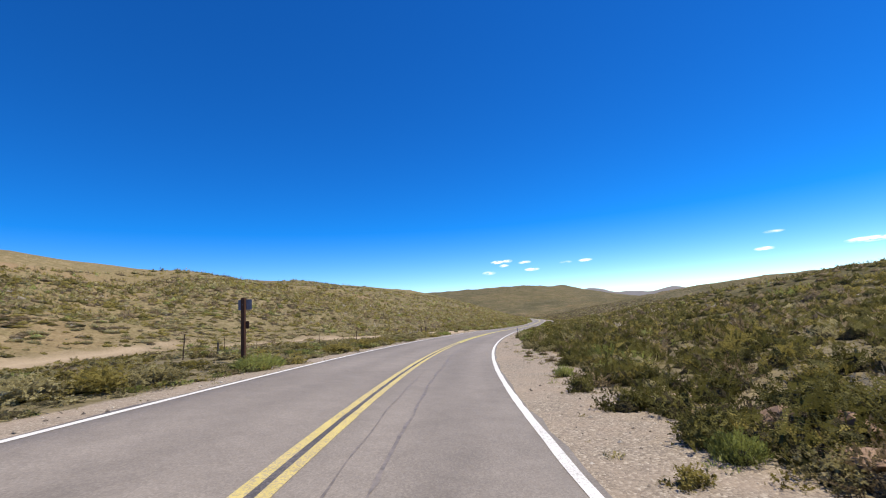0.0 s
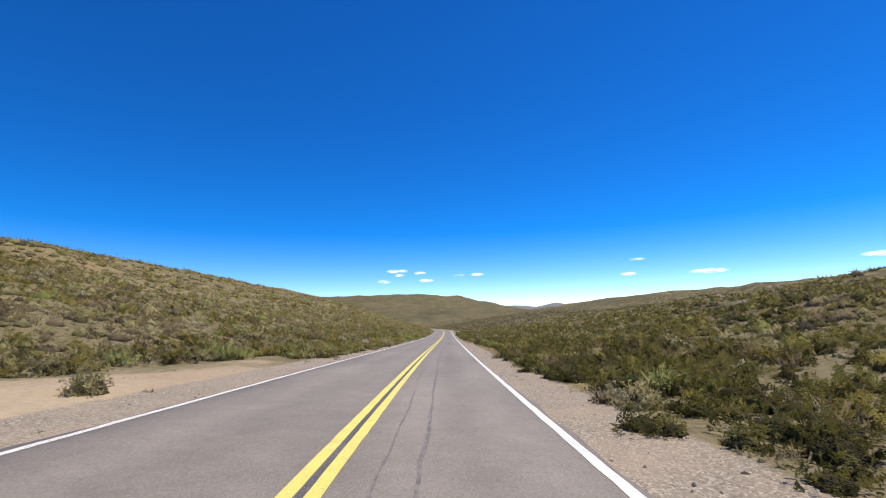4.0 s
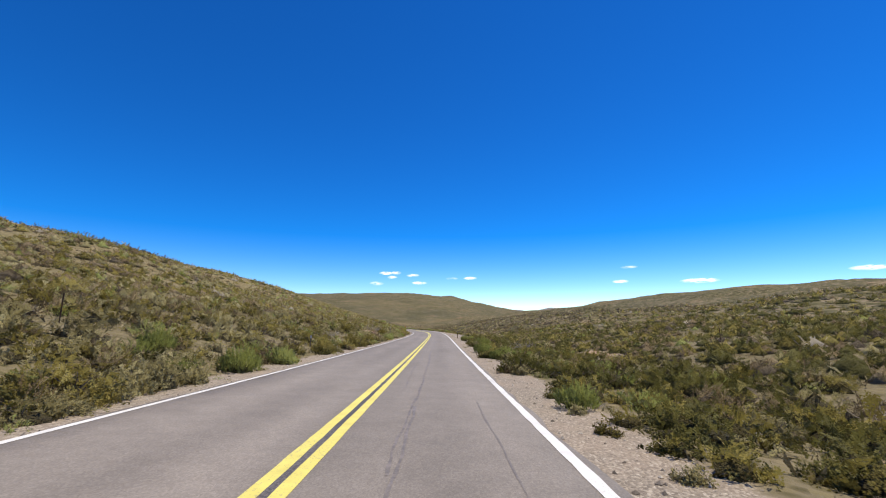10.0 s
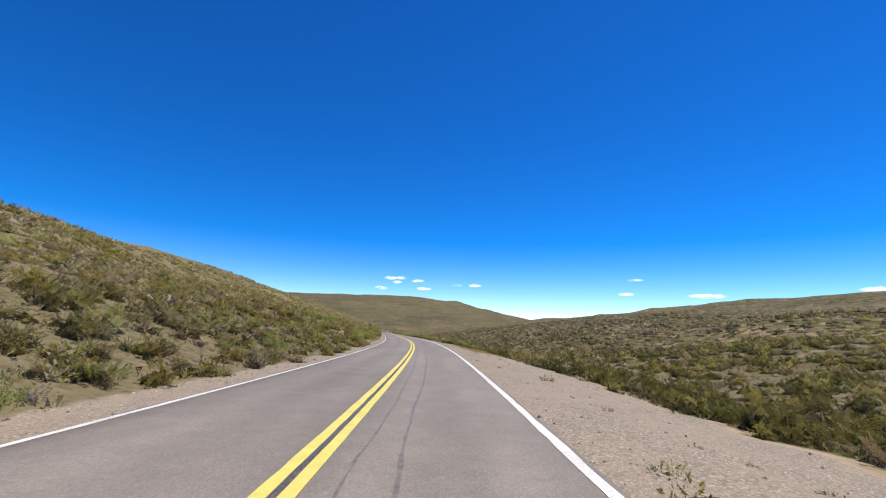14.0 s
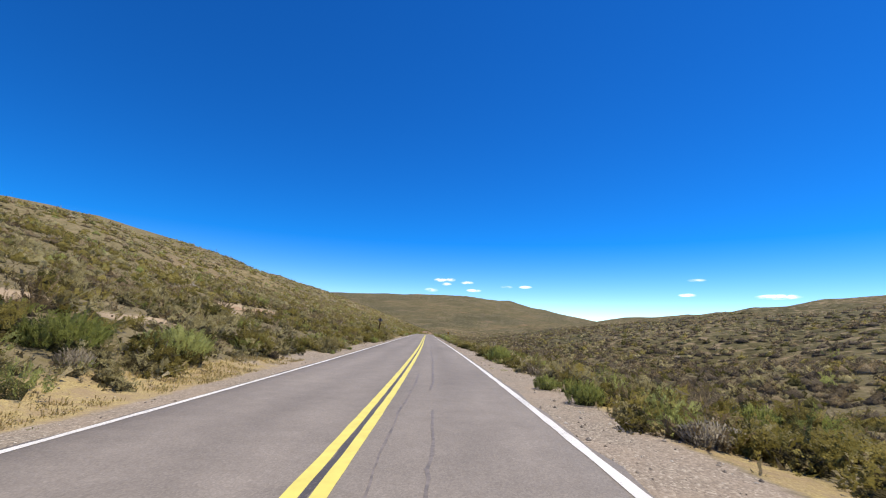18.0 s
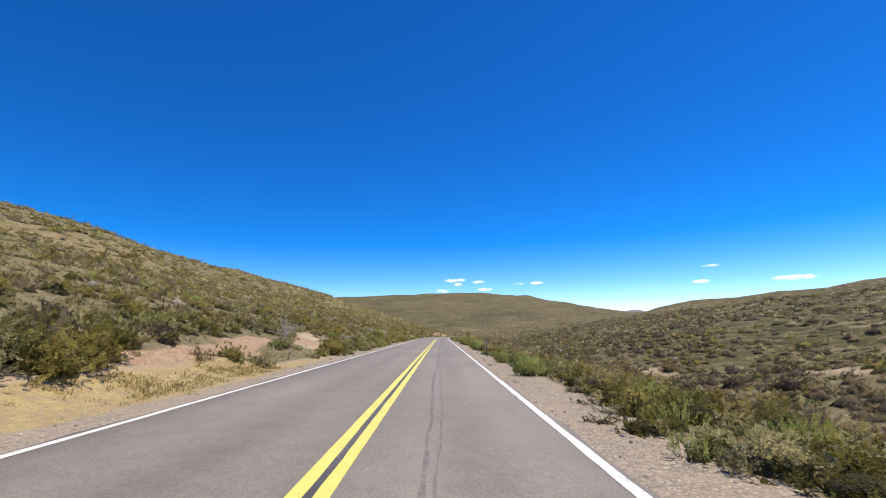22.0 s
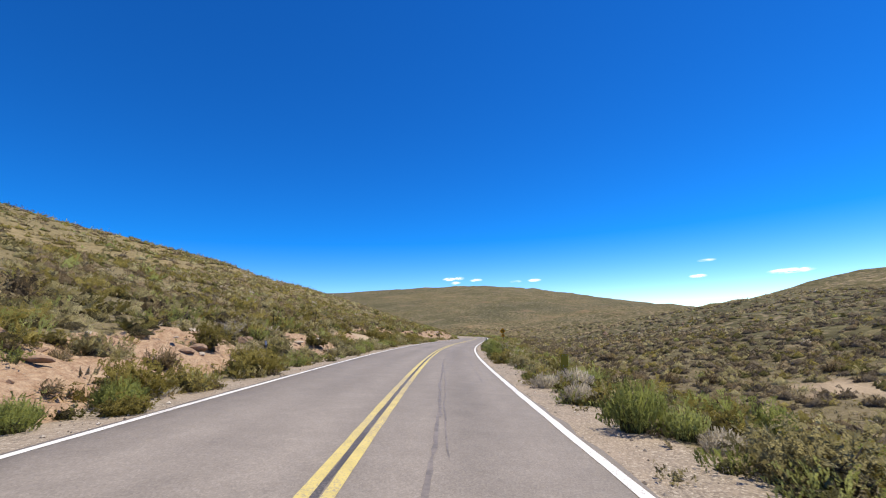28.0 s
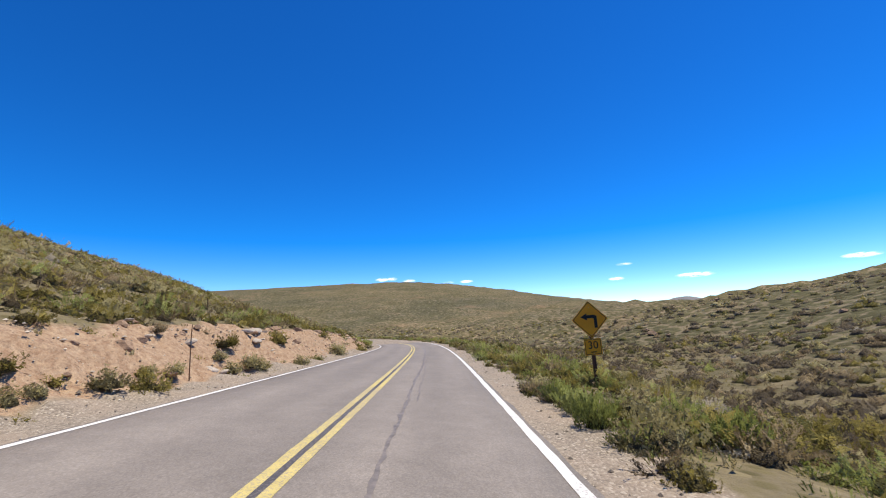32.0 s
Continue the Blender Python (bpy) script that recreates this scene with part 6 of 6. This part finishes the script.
# the broken fence beside the turnout
fence = placed("wooden_fence", 79.95, -13.6, 0)
to_near, to_far = Vector((-0.1, -1.05, 0)), Vector((0.1, 1.05, 0))
for i, (at, hh) in enumerate(((to_near, 1.16), (to_far, 0.98))):
    post = part("fence_timber", box(0.2, 0.18, hh + 0.5, (at.x, at.y, -0.5), 0.015, 0.012, i), GREY_WOOD, fence)
    part("wire_staple", rod([(at.x, at.y - 0.1, hh * 0.7), (at.x, at.y - 0.11, hh * 0.7), (at.x, at.y - 0.1, hh * 0.7 - 0.02)], 0.004, 5), RUST, post)
part("rail", rod([tuple(to_near + Vector((0, 0.1, 0.66))), (0, 0, 0.60), tuple(to_far + Vector((0, -0.1, 0.50)))], 0.05, 8, 0.85), GREY_WOOD, fence, "round weathered brace rail")
part("snag", rod([tuple(to_near + Vector((0.12, -0.14, -0.3))), tuple(to_near + Vector((-0.04, -0.13, 1.1))), tuple(to_near + Vector((-0.3, -0.1, 2.36)))], 0.05, 7, 0.5), GREY_WOOD, fence, "tall thin leaning pole wired to the post")
tagged(fence, "weathered timber fence brace at the dirt turnout", "fence")
rails = placed("broken_rail", 77.3, -14.4, 40)
part("board", box(2.2, 0.10, 0.06, (0, 0, 0.22), 0.008), PALE_WOOD, rails, "bleached fallen board")
part("prop", rod([(0.35, 0.02, 0.0), (0.5, 0.0, 0.62)], 0.045, 7, 0.8), PALE_WOOD, rails)
part("prop", rod([(-0.9, 0.02, -0.05), (-0.9, 0.0, 0.24)], 0.05, 7, 0.9), PALE_WOOD, rails)
tagged(rails, "bleached broken fence rail lying on brush", "fence rail")
for s, q, hh in ((75.8, -12.9, 0.75), (76.1, -12.7, 0.6), (84.5, -14.2, 1.0), (92, -14.5, 0.9), (30, -16.5, 0.9), (12, -15.2, 1.1)):
    stub = placed("fence_stake", s, q, 10, (0, (s * 5) % 7 - 3))
    part("stake", box(0.11, 0.11, hh + 0.2, (0, 0, -0.2), 0.012, 0.008, int(s)), GREY_WOOD, stub)
    tagged(stub, "short weathered timber fence stake", "fence post", "fence stakes")

# yellow object marker
marker = placed("object_marker", 590.7, 4.55, 0, (0, 1))
part("post", channel(0.95, 0.08), STEEL, marker)
plate = part("plate", outline(rounded(0.27, 0.48, 0.02), 0.005, (-0.015, -0.03, 0.82)), MARKER_YELLOW, marker, "faded yellow plate")
for dx, dz in ((-0.06, -0.17), (0.06, -0.17), (0.06, 0.18), (-0.06, 0.18)):
    part("bolt", rod([(dx, -0.039, 0.82 + dz), (dx, -0.03, 0.82 + dz)], 0.009), BOLT, plate)
tagged(marker, "plain yellow object marker on a steel post behind pale grass", "road marker")

# white paddle with the post mile
mile = placed("mile_marker", 650.4, 3.57, 0, (0, -5))
part("post", channel(0.98, 0.06), STEEL, mile)
plate = part("plate", outline(rounded(0.26, 0.48, 0.04), 0.005, (0, -0.03, 0.84)), PLATE_WHITE, mile, "white plate with black letters")
text_part("270", 0.10, BLACK, plate, (0, -0.0345, 1.015))
text_part("MNO", 0.095, BLACK, plate, (0, -0.0345, 0.885))
tagged(mile, "white mile marker plate standing in rank green grass", "mile marker")

# curve warning sign
sign = placed("curve_warning_sign", 671.8, 6.27, 3, (0, -2))
part("post", box(0.11, 0.10, 3.0, (0, 0, -0.3), 0.008, 0.004, 8), BROWN_WOOD, sign, "dark timber post")
side = 0.92
pts = turned(rounded(side, side, 0.05), 45)
dia = part("diamond_plate", outline(pts, 0.005, (0, -0.06, 2.30)), SIGN_YELLOW, sign, "amber diamond plate")
part("border", rim(turned(rounded(side - 0.05, side - 0.05, 0.04), 45), turned(rounded(side - 0.09, side - 0.09, 0.035), 45), 0.003, (0, -0.0625, 2.30)), BLACK, dia)
arrow = [(0.22, -0.30), (0.22, 0.095), (0.19, 0.13), (0.15, 0.15), (-0.13, 0.15), (-0.13, 0.22), (-0.36, 0.095), (-0.13, -0.03), (-0.13, 0.04), (0.09, 0.04), (0.11, 0.015), (0.11, -0.30)]
part("arrow", outline(arrow, 0.003, (0.03, -0.0645, 2.30)), BLACK, dia, "black turn arrow")
plaque = part("speed_plaque", outline(rounded(0.62, 0.56, 0.04), 0.005, (0.0, -0.06, 1.36)), SIGN_YELLOW, sign, "amber advisory speed plaque")
part("border", rim(rounded(0.57, 0.51, 0.03), rounded(0.535, 0.475, 0.025), 0.003, (0.0, -0.0625, 1.36)), BLACK, plaque)
text_part("30", 0.38, BLACK, plaque, (0.0, -0.0645, 1.41))
part("unit_bar", outline(rounded(0.2, 0.035, 0.006), 0.003, (0.0, -0.0645, 1.185)), BLACK, plaque)
for z in (1.78, 2.72, 1.60, 1.13):
    part("bolt", rod([(0, -0.069, z), (0, -0.061, z)], 0.01), BOLT, sign)
tagged(sign, "amber turn warning sign with a 30 plaque", "road sign")


# ---- dead wood ----
def dead_bush(s, q, size, n, seed, label):
    r = random.Random(seed)
    root = placed("dead_bush", s, q, r.uniform(0, 360))
    for _ in range(n):
        a, t = r.uniform(0, 6.28), r.uniform(0.3, 1.35)
        p, w = Vector((r.uniform(-0.1, 0.1), r.uniform(-0.1, 0.1), -0.05)), Vector((math.sin(t) * math.cos(a), math.sin(t) * math.sin(a), math.cos(t)))
        pts = [p]
        for _k in range(5):
            p = p + w * size * r.uniform(0.16, 0.26)
            pts.append(p)
            w = (w + Vector((r.uniform(-1, 1), r.uniform(-1, 1), r.uniform(-0.5, 0.6))) * 0.42).normalized()
        limb = part("branch", rod(pts, 0.024 * size, 5, 0.25), DEAD_WOOD, root)
        for _k in range(3):
            i = r.randint(2, 5)
            q2 = [pts[i], pts[i] + Vector((r.uniform(-1, 1), r.uniform(-1, 1), r.uniform(-0.1, 1))) * size * 0.16, ]
            q2.append(q2[-1] + Vector((r.uniform(-1, 1), r.uniform(-1, 1), r.uniform(0, 1))) * size * 0.14)
            bm = rod(q2, 0.010 * size, 4, 0.3)
            for _f in range(4):
                b0 = q2[r.randint(0, 2)]
                b1 = b0 + Vector((r.uniform(-1, 1), r.uniform(-1, 1), r.uniform(-0.2, 0.9))) * size * 0.17
                fork = rod([b0, b1, b1 + Vector((r.uniform(-1, 1), r.uniform(-1, 1), r.uniform(-0.3, 0.6))) * size * 0.12], 0.006 * size, 3, 0.4)
                tmp = bpy.data.meshes.new("fork")
                fork.to_mesh(tmp)
                fork.free()
                bm.from_mesh(tmp)
                bpy.data.meshes.remove(tmp)
            part("twig", bm, DEAD_WOOD, limb)
    return tagged(root, label, "dead bush", "dead bushes")


for i, (s, q, size, n) in enumerate(((197.0, 8.2, 1.5, 16), (199.0, 9.6, 1.2, 12), (258, 10.8, 1.2, 12), (246, 7.2, 0.9, 8), (277.6, -9.6, 1.2, 14), (275.8, -10.6, 1.0, 10), (482.3, -10.4, 1.3, 14), (484.5, -11.4, 1.0, 10),
                                     (596, -10.4, 0.9, 8), (355, -9.6, 1.1, 10), (368, -10.2, 1.0, 10), (620.4, 5.6, 0.9, 12), (187, -11.2, 1.0, 10), (210, -10.6, 0.9, 9), (500, 4.6, 0.7, 8))):
    dead_bush(s, q, size, n, 600 + i, "bleached dead bush with twisted bare branches")


# ---- stones ----
def rock_mesh(seed, flat):
    r = random.Random(seed)
    bm = bmesh.new()
    bmesh.ops.create_icosphere(bm, subdivisions=2, radius=1)
    cuts = [(Vector((r.uniform(-1, 1), r.uniform(-1, 1), r.uniform(-1, 1))).normalized(), r.uniform(0.45, 0.8)) for _ in range(9)]
    for v in bm.verts:
        for n, d in cuts:
            k = v.co.dot(n) - d
            if k > 0:
                v.co -= n * k
        v.co *= 1 + r.uniform(-0.05, 0.05)
        v.co.z *= flat
    me = bpy.data.meshes.new("rock")
    bm.to_mesh(me)
    bm.free()
    return me


ROCKS = []
for k in range(6):
    me = rock_mesh(700 + k, 0.42 if k < 4 else 0.7)
    me.materials.append(RUST_STONE if k % 3 else STONE)
    ROCKS.append(me)
r = random.Random(77)
for i in range(280):
    u = r.random()
    if u < 0.62:
        s, q = r.uniform(651, 722), -r.uniform(7.2, 10.4)
    elif u < 0.8:
        s, q = r.uniform(581, 610), -r.uniform(8, 11)
    else:
        s, q = r.choice(((275, -9.4), (486, -10.5), (340, -8.6), (343, -10), (504, -9), (8, 6.2), (247, 15), (2.5, 6.2))) 
        s, q = s + r.uniform(-2.5, 2.5), q + r.uniform(-1, 1)
    x, y, _ = road_at(s, q)
    z = land([float(x)], [float(y)])[0][0]
    size = r.choice((0.08, 0.1, 0.12, 0.15, 0.19, 0.25, 0.36)) * r.uniform(0.8, 1.2)
    if abs(q) > 9.2 and s > 630:
        size *= 1.35
    ob = new("rock", ROCKS[r.randrange(6)])
    ob.matrix_basis = Matrix.LocRotScale((float(x), float(y), z + size * 0.13), Euler((r.uniform(-0.3, 0.3), r.uniform(-0.3, 0.3), r.uniform(0, 6.28))), (size * r.uniform(0.9, 1.7), size, size))
    tagged(ob, "rusty tan rock lying on the eroded soil bank", "rock", "rocks on the bank")


def pebbles(seed, n):
    """Loose gravel along both verges and over the cut banks."""
    r = np.random.default_rng(seed)
    s = r.uniform(-6, 720, n)
    v = np.array(VERGE)
    right = r.random(n) < 0.6
    wide = np.where(right, np.interp(s, v[:, 0], v[:, 2]), np.interp(s, v[:, 0], v[:, 1]))
    d = r.random(n) ** 1.3 * (wide + 0.4) + 0.05
    q = np.where(right, EDGE_R + d, EDGE_L - d)
    bank = r.random(n) < 0.18
    s = np.where(bank, r.uniform(652, 722, n), s)
    q = np.where(bank, -r.uniform(6.6, 10.6, n), q)
    x, y, _ = road_at(s, q)
    z, _, _ = land(x, y)
    size = 0.013 + 0.036 * r.random(n) ** 3 + np.where(bank, 0.03 * r.random(n), 0)
    # eight-sided stones
    base = np.array([(1, 0, 0), (0, 1, 0), (-1, 0, 0), (0, -1, 0), (0, 0, 0.7), (0, 0, -0.6)])
    tri = np.array([(0, 1, 4), (1, 2, 4), (2, 3, 4), (3, 0, 4), (1, 0, 5), (2, 1, 5), (3, 2, 5), (0, 3, 5)])
    a = r.uniform(0, 6.28, n)
    p = base[None] * r.uniform(0.6, 1.4, (n, 6, 1)) * size[:, None, None]
    c, s_ = np.cos(a)[:, None], np.sin(a)[:, None]
    vx, vy = p[..., 0] * c - p[..., 1] * s_ + x[:, None], p[..., 0] * s_ + p[..., 1] * c + y[:, None]
    vz = p[..., 2] + (z + size * 0.2)[:, None]
    verts = np.stack([vx, vy, vz], 2).reshape(-1, 3)
    faces = (np.arange(n)[:, None, None] * 6 + tri[None]).ravel()
    m = Mat("loose_gravel", 0.9, spec=0.2)
    m.colour(m.ramp(m.island(), [(0.0, (0.12, 0.098, 0.078)), (0.5, (0.31, 0.26, 0.205)), (1.0, (0.68, 0.61, 0.51))]))
    return tagged(new("gravel", mesh_from("gravel", verts, faces, 3, m.mat)), "loose grey and tan gravel on the verges", "gravel", kind="stuff")


pebbles(88, 16000)


# ---- tar on cracks ----
def seal(s0, s1, q0, seed, wide=0.05, sway=0.06):
    w = lambda s: q0 + sway * (np.sin(s * 0.21 + seed) + 0.6 * np.sin(s * 0.57 + 2 * seed) + 0.35 * np.sin(s * 1.9 + seed)) * 0.6
    road_part("crack_seal", strip("crack_seal", -wide / 2, wide / 2, 0.004, TAR, s0, s1, 0.35, wide * 0.22, seed, w), "dark tar seal along a crack")


# the long crack between the wheel paths, and a fainter one beside it
r = random.Random(5)
s = -6.0
while s < 735:
    ln = r.uniform(45, 95)
    seal(s, s + ln, r.uniform(0.04, 0.1), r.randint(1, 999), r.uniform(0.045, 0.065) * (1.35 if s > 540 else 1.0), 0.07)
    s += ln - r.uniform(-3, 6)
s = 4.0
while s < 730:
    ln = r.uniform(20, 55)
    seal(s, s + ln, r.uniform(-0.5, -0.4) if s < 430 else r.uniform(0.2, 0.26), r.randint(1, 999), r.uniform(0.022, 0.04), 0.07)
    s += ln + r.uniform(2, 22)

seal(184, 216, 1.45, 7, 0.03)
seal(590, 628, 1.5, 8, 0.03)


def cross_crack(s0, q0, q1, seed):
    """A short sealed crack across the lane."""
    r = np.random.default_rng(seed)
    q = np.linspace(q0, q1, 24)
    s = s0 + np.cumsum(r.normal(0, 0.03, 24))
    half = 0.016 + 0.008 * r.random(24)
    rows = [np.stack(road_at(s + d * half, q), 1) + np.array([0, 0, 0.005]) for d in (1, -1)]
    road_part("crack_seal", mesh_from("crack_seal", np.stack(rows, 1).reshape(-1, 3), grid_faces(24, 2), 4, TAR, [("lateral", np.repeat(q, 2))], True), "dark tar seal across the lane")


cross_crack(353.0, -0.7, 1.5, 12)


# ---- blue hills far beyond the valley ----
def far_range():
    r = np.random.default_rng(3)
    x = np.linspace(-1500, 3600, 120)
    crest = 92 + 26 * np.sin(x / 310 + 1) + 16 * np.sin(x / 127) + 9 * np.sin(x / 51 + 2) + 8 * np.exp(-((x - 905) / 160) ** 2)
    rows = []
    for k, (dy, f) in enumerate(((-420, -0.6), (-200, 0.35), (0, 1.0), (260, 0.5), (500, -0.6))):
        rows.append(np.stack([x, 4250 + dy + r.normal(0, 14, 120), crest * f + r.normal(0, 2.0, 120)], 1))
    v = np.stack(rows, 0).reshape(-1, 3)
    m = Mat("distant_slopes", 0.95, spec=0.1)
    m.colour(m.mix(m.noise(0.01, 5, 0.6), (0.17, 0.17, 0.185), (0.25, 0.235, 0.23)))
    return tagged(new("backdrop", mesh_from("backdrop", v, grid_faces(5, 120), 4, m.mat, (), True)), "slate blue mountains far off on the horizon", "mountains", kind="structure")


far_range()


# ---- boulders on the far slope ----
for i, (s, q, size) in enumerate(((733.5, 46.8, 0.95), (736.0, 48.2, 0.6), (731.0, 47.4, 0.45), (716, 62, 0.6), (748, 90, 0.8), (742, 66, 0.5), (700, 54, 0.5), (690, 80, 0.7), (760, 60, 0.6))):
    x, y, _ = road_at(s, q)
    z = land([float(x)], [float(y)])[0][0]
    ob = new("boulder", ROCKS[4 + i % 2])
    ob.matrix_basis = Matrix.LocRotScale((float(x), float(y), z + size * 0.2), Euler((0.1 * i, 0.07 * i, 0.9 * i)), (size * 1.35, size, size * 0.9))
    tagged(ob, "dark weathered boulder among brush on the hillside", "rock", "boulders on the hill")
